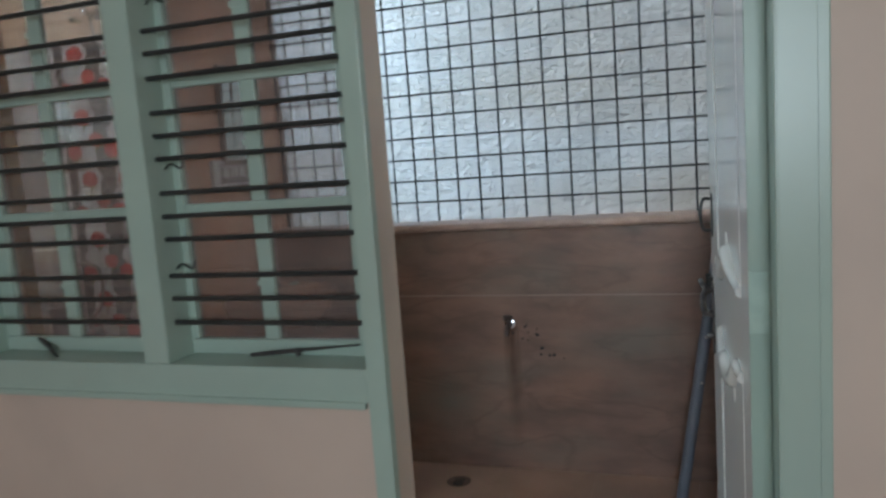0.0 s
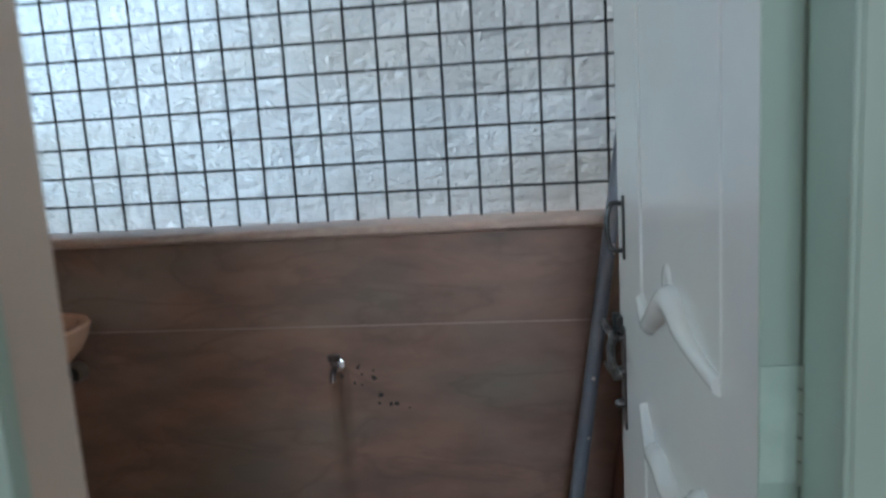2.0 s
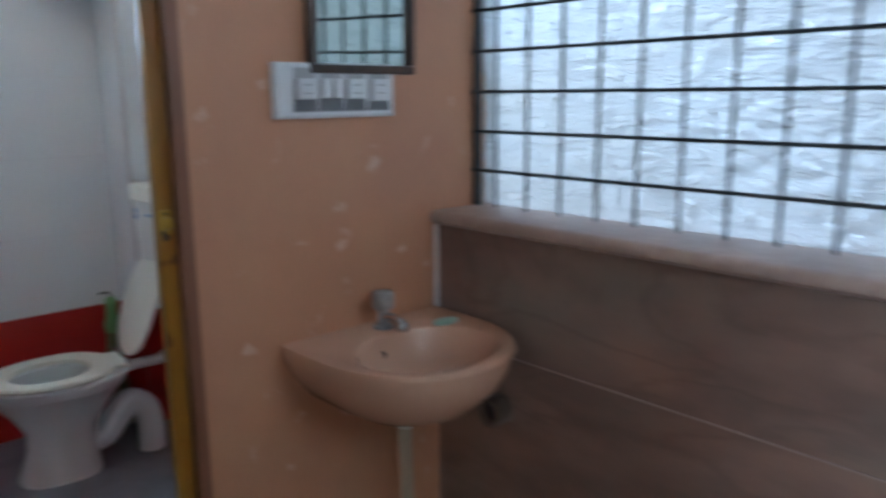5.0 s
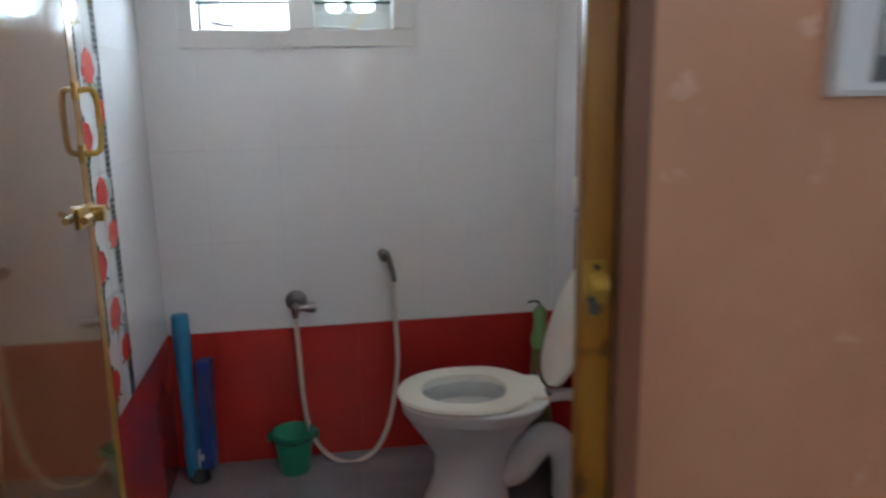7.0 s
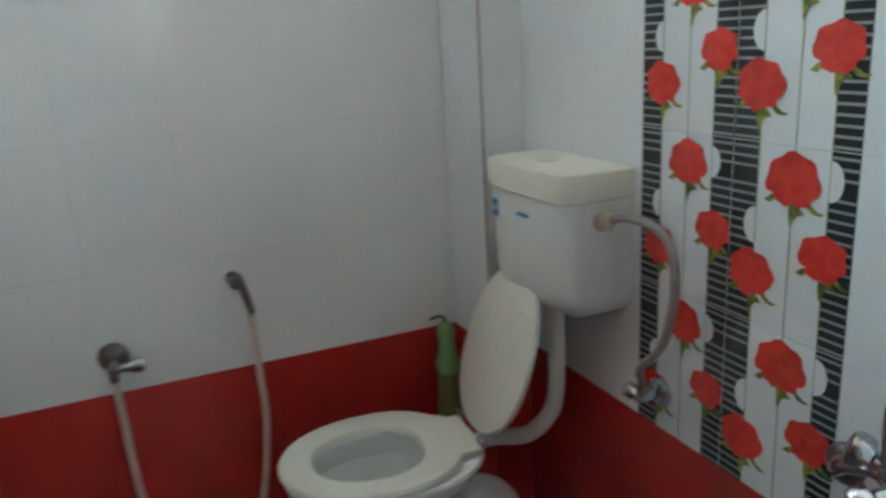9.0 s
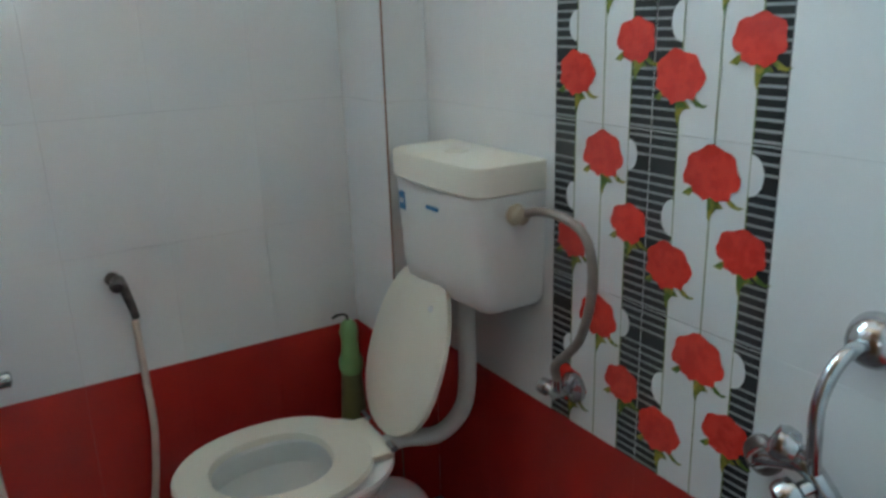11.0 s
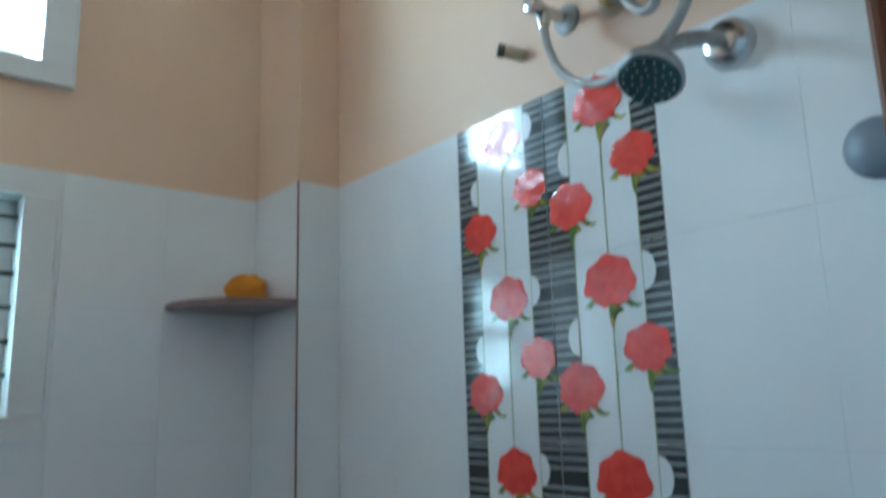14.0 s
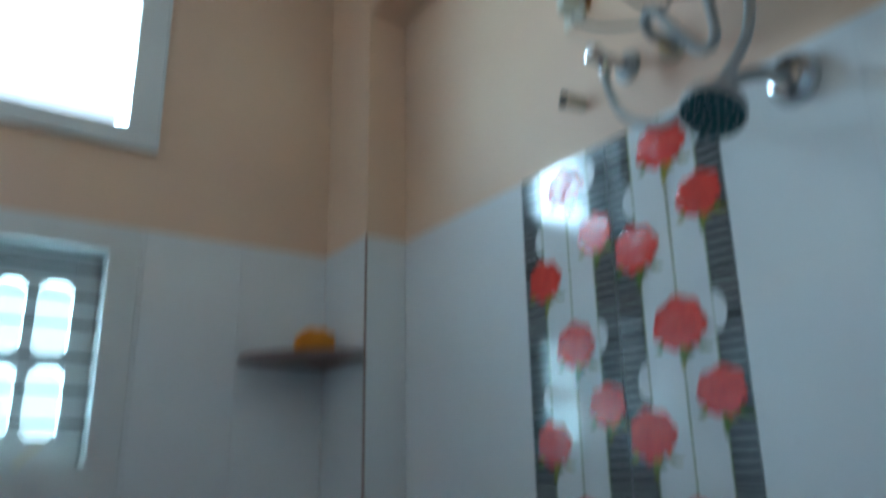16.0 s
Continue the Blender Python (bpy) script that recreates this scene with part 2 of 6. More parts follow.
BROWNP = mat("brown_casing_paint", (0.24, 0.10, 0.055), (0.20, 0.08, 0.045), 6, 0.4, bump=0.1, bscale=30, stretch=(3, 3, 0.4), dark=(0.16, 0.07, 0.04), darkscale=4)
VALVEG = mat("dark_green_grey_valve", (0.10, 0.12, 0.10), (0.16, 0.17, 0.15), 40, 0.4, metal=0.5)
KNOBT = mat("tan_knob_plastic", (0.42, 0.30, 0.20), (0.36, 0.26, 0.17), 20, 0.35)
CORD = mat("dull_brown_cord", (0.20, 0.15, 0.12), None, 8, 0.4)
TARNISH = mat("tarnished_dark_fitting", (0.22, 0.19, 0.18), (0.12, 0.10, 0.10), 40, 0.3, metal=0.8, bump=0.06, bscale=90)
BRASS = mat("yellow_painted_brass", (0.48, 0.29, 0.04), (0.38, 0.21, 0.03), 25, 0.35, metal=0.2, bump=0.1, bscale=80)
CHROME = mat("chrome", (0.62, 0.63, 0.65), (0.48, 0.49, 0.51), 30, 0.19, metal=1.0, bump=0.03, bscale=90, rvar=0.08)
DULLMET = mat("dull_steel_hose", (0.36, 0.35, 0.34), (0.27, 0.27, 0.27), 40, 0.38, metal=0.35, bump=0.4, bscale=400)
CERAM = mat("white_ceramic", (0.80, 0.80, 0.79), (0.77, 0.77, 0.76), 4, 0.1, bump=0.01, bscale=10)
PLASTW = mat("cream_white_plastic", (0.76, 0.73, 0.64), (0.72, 0.69, 0.60), 4, 0.3, bump=0.02, bscale=20, dark=(0.70, 0.66, 0.56))
LIDP = mat("yellowed_cistern_lid", (0.78, 0.74, 0.64), (0.76, 0.73, 0.66), 6, 0.35, bump=0.02, bscale=20)
CISTP = mat("white_cistern_plastic", (0.79, 0.78, 0.76), (0.75, 0.75, 0.73), 5, 0.28, bump=0.02, bscale=20)
PINKC = mat("peach_ceramic", (0.61, 0.365, 0.25), (0.57, 0.335, 0.23), 5, 0.12, bump=0.01, bscale=12, dark=(0.55, 0.33, 0.25))
GEYS = mat("cream_geyser_enamel", (0.72, 0.66, 0.46), (0.70, 0.63, 0.44), 5, 0.16, bump=0.01, bscale=15)
GEYB = mat("beige_geyser_base", (0.36, 0.26, 0.155), (0.31, 0.22, 0.13), 6, 0.12, bump=0.02, bscale=20)
BUCKET = mat("green_bucket_plastic", (0.02, 0.30, 0.17), (0.018, 0.26, 0.15), 8, 0.3, bump=0.03, bscale=30)
TEALP = mat("light_blue_plastic", (0.02, 0.22, 0.42), (0.02, 0.18, 0.36), 8, 0.35, bump=0.04, bscale=30)
NAVYP = mat("dark_blue_plastic", (0.015, 0.06, 0.24), (0.02, 0.05, 0.16), 10, 0.4, bump=0.05, bscale=30)
WORNM = mat("worn_dark_latch_metal", (0.13, 0.12, 0.115), (0.05, 0.045, 0.045), 60, 0.3, metal=0.7, bump=0.1, bscale=150)
NAVYB = mat("dark_navy_board", (0.012, 0.018, 0.035), (0.02, 0.026, 0.045), 10, 0.5, bump=0.05, bscale=50)
BRUSHG = mat("pale_green_plastic", (0.22, 0.42, 0.16), (0.19, 0.36, 0.15), 9, 0.35)
BRUSHO = mat("olive_clear_plastic", (0.17, 0.17, 0.07), (0.13, 0.13, 0.06), 9, 0.3)
BHOSE = mat("brownish_grey_hose", (0.30, 0.25, 0.22), (0.24, 0.20, 0.18), 40, 0.4, metal=0.2, bump=0.4, bscale=400)
HOSE = mat("pinkish_white_hose", (0.66, 0.55, 0.48), (0.60, 0.50, 0.44), 20, 0.35, bump=0.1, bscale=200)
PIPEG = mat("blue_grey_pipe", (0.20, 0.24, 0.30), (0.24, 0.28, 0.34), 7, 0.42, bump=0.05, bscale=30, dark=(0.17, 0.20, 0.25))
DRAINP = mat("cream_waste_pipe", (0.50, 0.42, 0.30), (0.44, 0.36, 0.26), 9, 0.45)
SWITCH = mat("white_switch_plastic", (0.72, 0.73, 0.75), (0.68, 0.69, 0.71), 9, 0.3)
SWREC = mat("grey_switch_recess", (0.42, 0.42, 0.43), (0.36, 0.36, 0.37), 20, 0.5)
SWGREY = mat("grey_switch_painted_shade", (0.16, 0.16, 0.17), (0.12, 0.12, 0.13), 20, 0.5)
FRAMEB = mat("dark_brown_mirror_frame", (0.07, 0.035, 0.02), (0.05, 0.025, 0.016), 12, 0.3, bump=0.05, bscale=60)
GRAN = mat("brown_granite_shelf", (0.25, 0.16, 0.14), (0.18, 0.12, 0.11), 60, 0.3, bump=0.05, bscale=90)
SPONGE = mat("orange_sponge", (0.75, 0.30, 0.02), (0.62, 0.22, 0.015), 25, 0.9, bump=0.9, bscale=160)
MINT = mat("mint_soap", (0.42, 0.62, 0.52), (0.36, 0.56, 0.47), 10, 0.35)
DKHEAD = mat("dark_teal_shower_face", (0.02, 0.06, 0.075), (0.03, 0.09, 0.1), 40, 0.25, bump=0.2, bscale=200)
PRBLACK = mat("tile_print_black", (0.025, 0.026, 0.028), (0.035, 0.036, 0.04), 10, 0.1)
PRGREY = mat("tile_print_grey", (0.34, 0.35, 0.36), (0.30, 0.31, 0.32), 10, 0.1)
PRWHITE = mat("tile_print_white", (0.76, 0.77, 0.79), (0.74, 0.75, 0.77), 4, 0.1)
PROLIVE = mat("tile_print_olive", (0.22, 0.26, 0.10), (0.18, 0.22, 0.08), 30, 0.12)
PRRED = mat("tile_print_rose_red", (0.68, 0.055, 0.04), (0.58, 0.038, 0.028), 55, 0.12, detail=3, lo=0.42, hi=0.6, ripple=0.27)
PRLEAF = mat("tile_print_leaf", (0.10, 0.16, 0.04), (0.34, 0.30, 0.06), 60, 0.12, lo=0.45, hi=0.6)
BLUEST = mat("blue_sticker", (0.04, 0.2, 0.45), None, 8, 0.3)
REDPL = mat("red_plastic", (0.20, 0.025, 0.02), None, 8, 0.3)
BLUEPL = mat("blue_valve_plastic", (0.02, 0.10, 0.5), None, 8, 0.3)
DARKRUB = mat("dark_rubber", (0.03, 0.03, 0.03), (0.05, 0.045, 0.04), 20, 0.6)
WFRAME = mat("white_window_paint", (0.72, 0.73, 0.72), (0.67, 0.68, 0.68), 6, 0.3, bump=0.05, bscale=40)
JARL = mat("jar_green_label", (0.03, 0.06, 0.02), (0.045, 0.08, 0.025), 30, 0.35)
JARO = mat("jar_orange_print", (0.3, 0.12, 0.02), (0.3, 0.15, 0.03), 30, 0.35)
LETTER = mat("dark_letter_print", (0.05, 0.05, 0.05), None, 8, 0.4)
GLASS = clear_glass("window_glass")
HAZY = clear_glass("hazy_window_glass", (0.76, 0.74, 0.73), 0.24, (0.40, 0.31, 0.28))
FILM = film_sheet()
MIRROR = bpy.data.materials.new("mirror_silver")
MIRROR.use_nodes = True
MIRROR.node_tree.nodes["Principled BSDF"].inputs["Base Color"].default_value = (0.60, 0.68, 0.64, 1)
MIRROR.node_tree.nodes["Principled BSDF"].inputs["Metallic"].default_value = 1
MIRROR.node_tree.nodes["Principled BSDF"].inputs["Roughness"].default_value = 0.03

# ---- mesh helpers ----


def finish(name, bm, materials, parent=None, label="", smooth=False):
    me = bpy.data.meshes.new(name)
    bmesh.ops.recalc_face_normals(bm, faces=bm.faces[:])
    bm.to_mesh(me)
    bm.free()
    for m in materials if isinstance(materials, (list, tuple)) else [materials]:
        me.materials.append(m)
    if smooth:
        me.polygons.foreach_set("use_smooth", [True] * len(me.polygons))
        me.set_sharp_from_angle(angle=radians(38))
    ob = new(name, me)
    if parent:
        ob.parent = parent
    if label:
        ob["label"] = label
    return ob


def part(name, bm, material, parent, label="", smooth=False):
    return finish(name, bm, material, parent, label, smooth)


def thing(name, at, label, category, group="", rz=0.0):
    e = new(name)
    e.location, e.rotation_euler = at, (0, 0, radians(rz))
    e.empty_display_size = 0.05
    return tagged(e, label, category, group)


def add_box(bm, a, b, bevel=0.0, mi=0):
    g = bmesh.ops.create_cube(bm, size=1)["verts"]
    for v in g:
        v.co = Vector([a[i] + (v.co[i] + 0.5) * (b[i] - a[i]) for i in range(3)])
    fs = {f for v in g for f in v.link_faces}
    for f in fs:
        f.material_index = mi
    if bevel:
        es = {e for v in g for e in v.link_edges}
        bmesh.ops.bevel(bm, geom=list(es), offset=bevel, segments=2, affect="EDGES", profile=0.6)
    return bm


def box(a, b, bevel=0.0):
    return add_box(bmesh.new(), a, b, bevel)


def loft(bm, rings, cap0=True, cap1=True, closed=False, mi=0):
    rv = [[bm.verts.new(p) for p in r] for r in rings]
    n = len(rv[0])
    pairs = list(zip(rv, rv[1:])) + ([(rv[-1], rv[0])] if closed else [])
    for a, b in pairs:
        for i in range(n):
            f = bm.faces.new((a[i], a[(i + 1) % n], b[(i + 1) % n], b[i]))
            f.material_index = mi
    if not closed:
        if cap0:
            bm.faces.new(rv[0][::-1]).material_index = mi
        if cap1:
            bm.faces.new(rv[-1]).material_index = mi
    return bm


def lathe(bm, at, axis, profile, n=20, mi=0, cap=True):
    """profile: (radius, height along axis)."""
    q = Vector(axis).normalized().to_track_quat("Z", "Y")
    o = Vector(at)
    rings = [[o + q @ Vector((r * math.cos(2 * math.pi * i / n), r * math.sin(2 * math.pi * i / n), h)) for i in range(n)] for r, h in profile]
    return loft(bm, rings, cap, cap, mi=mi)


def rod(bm, a, b, r, n=10, mi=0):
    a, b = Vector(a), Vector(b)
    return lathe(bm, a, b - a, [(r, 0), (r, (b - a).length)], n, mi)


def spline(pts, per=6):
    p = [Vector(q) for q in pts]
    p = [p[0] * 2 - p[1]] + p + [p[-1] * 2 - p[-2]]
    out = []
    for i in range(1, len(p) - 2):
        for k in range(per):
            t = k / per
            a, b, c, d = p[i - 1:i + 3]
            out.append(0.5 * (2 * b + (c - a) * t + (2 * a - 5 * b + 4 * c - d) * t * t + (3 * b - a - 3 * c + d) * t ** 3))
    out.append(p[-2])
    return out


def tube(bm, pts, r, n=8, per=6, mi=0, smooth=True, ridge=0.0):
    c = spline(pts, per) if smooth else [Vector(q) for q in pts]
    rings, side = [], None
    for i, q in enumerate(c):
        d = (c[min(i + 1, len(c) - 1)] - c[max(i - 1, 0)]).normalized()
        if side is None:
            side = d.orthogonal().normalized()
        side = (side - d * side.dot(d)).normalized()
        up = d.cross(side)
        rr = (r(i / (len(c) - 1)) if callable(r) else r) * (1 + (ridge if i % 2 else 0))
        rings.append([q + side * rr * math.cos(2 * math.pi * k / n) + up * rr * math.sin(2 * math.pi * k / n) for k in range(n)])
    return loft(bm, rings, mi=mi)


def structure(name, bm, material, label="", smooth=False):
    return tagged(finish(name, bm, material, None, label, smooth), kind="structure")


def wall_x(name, x0, x1, ya, yb, z0, z1, holes, material, label=""):
    """A wall whose faces look along X, with rectangular openings (y0, y1, z0, z1)."""
    bm = bmesh.new()
    ys = sorted({ya, yb, *[h[0] for h in holes], *[h[1] for h in holes]})
    for y0, y1 in zip(ys, ys[1:]):
        cuts = sorted([(h[2], h[3]) for h in holes if h[0] <= y0 and h[1] >= y1])
        z = z0
        for c0, c1 in cuts + [(z1, z1)]:
            if c0 > z:
                add_box(bm, (x0, y0, z), (x1, y1, c0))
            z = c1
    bmesh.ops.remove_doubles(bm, verts=bm.verts[:], dist=1e-5)
    return structure(name, bm, material, label)


def wall_y(name, y0, y1, xa, xb, z0, z1, holes, material, label=""):
    bm = bmesh.new()
    xs = sorted({xa, xb, *[h[0] for h in holes], *[h[1] for h in holes]})
    for x0, x1 in zip(xs, xs[1:]):
        cuts = sorted([(h[2], h[3]) for h in holes if h[0] <= x0 and h[1] >= x1])
        z = z0
        for c0, c1 in cuts + [(z1, z1)]:
            if c0 > z:
                add_box(bm, (x0, y0, z), (x1, y1, c0))
            z = c1
    bmesh.ops.remove_doubles(bm, verts=bm.verts[:], dist=1e-5)
    return structure(name, bm, material, label)


# ---- main dimensions ----
CEIL_Z = 2.87
ROSE_Y, COL_Y, COL_X = -0.024, -0.134, -1.555
FAR_X, LEFT_Y = -1.78, -1.43
TF = 0.045            # toilet floor
TILE_TOP, RED_TOP = 1.993, 0.512
BED = 0.006           # tile thickness

# ---- ground and outside ----
bm = bmesh.new()
bmesh.ops.create_grid(bm, x_segments=40, y_segments=40, size=60)
for v in bm.verts:
    v.co.z = -0.32 + 0.05 * noise.noise(v.co * 0.3)
structure("ground", bm, GROUND, "bare brown soil ground outside the house")
# Added wall outside: holds sky light back from the film's right part.
structure("wall_added_outside", box((0.95, 1.7, -0.3), (8, 1.95, 2.9)), WALLOUT, "added tan plastered wall that dims the right of the film")

SKYGLOW = bpy.data.materials.new("overcast_sky_glow")
SKYGLOW.use_nodes = True
SKYGLOW.node_tree.nodes["Principled BSDF"].inputs["Base Color"].default_value = (0.8, 0.8, 0.8, 1)
SKYGLOW.node_tree.nodes["Principled BSDF"].inputs["Emission Color"].default_value = (0.90, 0.98, 1.0, 1)
SKYGLOW.node_tree.nodes["Principled BSDF"].inputs["Emission Strength"].default_value = 2.2
structure("backdrop_sky", box((-5.2, -6.5, -0.1), (-5.1, 4.8, 9.0)), SKYGLOW, "plain bright overcast sky outside the toilet windows")

# ---- floors and ceilings ----
structure("floor_slab", box((-2.0, -6.1, -0.3), (3.6, 0.2, -0.012)), GROUT, "concrete floor slab under the tiles")
structure("ceiling_utility", box((0.0, -1.445, CEIL_Z), (2.3, 0.35, CEIL_Z + 0.12)), CEIL, "off-white painted ceiling over the wash area")
structure("ceiling_toilet", box((-2.0, -1.6, CEIL_Z), (-0.001, 0.2, CEIL_Z + 0.12)), CEIL, "off-white painted ceiling over the toilet")
structure("ceiling_room", box((-1.6, -6.1, CEIL_Z), (3.6, -1.446, CEIL_Z + 0.12)), CEIL, "off-white painted ceiling over the room")

# ---- walls ----
wall_x("wall_basin_side", -0.055, 0.0, LEFT_Y - 0.015, 0.19, -0.012, CEIL_Z, [(-1.36, -0.605, -0.012, 2.07)], ORANGE, "sponge-painted orange wall with the toilet doorway")
wall_y("wall_room_partition", -1.545, -1.447, -1.6, 2.3, -0.012, CEIL_Z, [(0.0, 1.14, 0.835, 2.12), (1.1401, 2.046, -0.012, 2.12)], BEIGE, "beige painted wall with window and door openings")
# The opening in this end wall is added for the fill lamp.
wall_x("wall_utility_end", 2.12, 2.3, -1.446, 0.19, -0.012, CEIL_Z, [(-0.78, -0.12, 1.3, 2.5)], ORANGE, "sponge-painted orange wall behind the open white door")
structure("wall_mesh_head", box((0.0, 0.05, 2.55), (2.12, 0.19, CEIL_Z)), ORANGE, "orange painted lintel over the wire mesh")
structure("wall_parapet_core", box((0.0, 0.008, -0.012), (2.12, 0.19, 1.025)), WALLOUT, "masonry parapet behind the brown tiles")
# The opening in this unseen wall is added for the room fill.
wall_y("wall_room_back", -6.1, -5.95, -1.6, 3.6, -0.012, CEIL_Z, [(1.55, 2.85, 1.1, 2.3)], BEIGE, "unseen beige painted back wall with an added window opening")
structure("wall_room_west", box((-1.6, -5.95, -0.012), (-1.45, -1.546, CEIL_Z)), BEIGE, "plain beige painted side wall of the room")
structure("wall_room_east", box((3.45, -5.95, -0.012), (3.6, -1.446, CEIL_Z)), BEIGE, "plain beige painted side wall of the room")
structure("wall_room_return", box((2.301, -1.545, -0.012), (3.449, -1.447, CEIL_Z)), BEIGE, "beige painted wall beside the green door frame")
wall_x("wall_toilet_window_side", -1.98, FAR_X - BED, -1.6, 0.19, -0.012, CEIL_Z, [(-1.27, -0.64, 1.46, 1.935), (-1.05, -0.655, 2.24, 2.59)], PEACH, "peach painted outer wall with two windows")
structure("wall_toilet_shower_side", box((FAR_X - BED, ROSE_Y + BED, -0.012), (-0.056, 0.19, CEIL_Z)), PEACH, "peach painted wall above the rose tiles")
structure("wall_toilet_plain_side", box((FAR_X - BED, -1.5999, -0.012), (-0.056, LEFT_Y - BED, CEIL_Z)), PEACH, "peach painted wall above white tiles")
structure("wall_column", box((FAR_X - BED, COL_Y + BED, -0.012), (COL_X - BED, ROSE_Y + BED - 0.001, CEIL_Z)), PEACH, "peach painted corner column")
structure("wall_beam", box((COL_X - BED + 0.001, COL_Y + BED, 2.62), (-0.1351, ROSE_Y + BED - 0.001, CEIL_Z)), PEACH, "peach painted ceiling beam over the shower")
wall_x("wall_toilet_inner_skin", -0.135, -0.0555, LEFT_Y - BED, ROSE_Y + BED, 0.0, CEIL_Z, [(-1.361, -0.572, 0.0, 2.071)], PEACH, "peach painted inner side of the doorway wall")

# ---- room window and door frame ----


def window_room():
    w = tagged(new("window_room"), "pale green painted window with black bars and closed glazed sashes", kind="structure")
    bm = bmesh.new()
    add_box(bm, (1.141, -1.557, 0.0), (1.186, -1.5305, 2.12), 0.002)
    add_box(bm, (0.0, -1.557, 0.835), (1.1405, -1.44, 0.912), 0.003)
    add_box(bm, (0.0, -1.557, 2.05), (1.1405, -1.44, 2.12), 0.003)
    add_box(bm, (0.0, -1.557, 0.9125), (0.03, -1.44, 2.0495), 0.003)
    part("window_frame", bm, GREEN, w, "pale green window frame")
    part("mullion", box((0.56, -1.557, 0.9125), (0.632, -1.445, 2.0495), 0.003), GREEN, w, "pale green middle post")
    part("sill_moulding", box((0.0, -1.566, 0.822), (1.135, -1.546, 0.838), 0.004), GREEN, w, "thin green sill moulding")
    zs = [1.004, 1.062, 1.117, 1.205, 1.259, 1.314, 1.394, 1.447, 1.5, 1.579, 1.635, 1.686, 1.766, 1.82, 1.873, 1.953, 2.005]
    for x0, x1 in ((0.03, 0.56), (0.632, 1.141)):
        for z in zs:
            part("bar", rod(bmesh.new(), (x0, -1.515, z), (x1, -1.515, z), 0.0062), BLACKIRON, w, "black iron window bar", True)
    for x0, x1, xm in ((0.012, 0.556, 0.262), (0.59, 1.136, 0.858)):
        s = part("sash", box((x0, -1.463, 0.9125), (x1, -1.435, 0.950), 0.003), GREEN, w, "closed pale green sash with small panes")
        bm = bmesh.new()
        add_box(bm, (x0, -1.463, 0.9505), (x0 + 0.062, -1.435, 2.045), 0.003)
        add_box(bm, (x1 - 0.05, -1.463, 0.9505), (x1, -1.435, 2.045), 0.003)
        part("stile", bm, GREEN, s)
        for z in (1.266, 1.575, 1.885):
            part("cross_rail", box((x0 + 0.0622, -1.46, z - 0.016), (x1 - 0.0502, -1.438, z + 0.016), 0.003), GREEN, s)
        bm = bmesh.new()
        for z0, z1 in ((0.9505, 1.2498), (1.2822, 1.5588), (1.5912, 1.8688)):
            add_box(bm, (xm - 0.019, -1.46, z0), (xm + 0.019, -1.438, z1), 0.003)
            add_box(bm, (xm - 0.023, -1.4625, z0 + 0.13), (xm + 0.023, -1.4602, z0 + 0.142))
        part("muntin", bm, GREEN, s)
        part("pane", box((x0 + 0.062, -1.4502, 0.95), (x1 - 0.05, -1.4472, 2.045)), HAZY, s, "hazy window pane")
    for pts in (((0.819, -1.50, 0.922), (0.93, -1.485, 0.93), (1.093, -1.475, 0.944)), ((0.154, -1.475, 0.95), (0.20, -1.49, 0.93), (0.275, -1.53, 0.905))):
        bm = tube(bmesh.new(), pts, lambda u: 0.0045 + 0.002 * math.sin(5 * u), 6, 4)
        rod(bm, Vector(pts[1]) + Vector((0, 0, 0.006)), Vector(pts[1]) + Vector((0.01, 0, -0.012)), 0.006, 8)
        part("casement_stay", bm, DARKRUB, w, "dark rusty casement stay", True)
    for x, z in ((0.632, 1.13), (0.632, 1.37), (0.632, 1.75)):
        part("latch_hook", tube(bmesh.new(), [(x, -1.49, z), (x + 0.02, -1.492, z + 0.012), (x + 0.045, -1.49, z), (x + 0.05, -1.485, z + 0.02)], 0.0028, 6, 4), BLACKIRON, w, "black latch hook", True)


window_room()


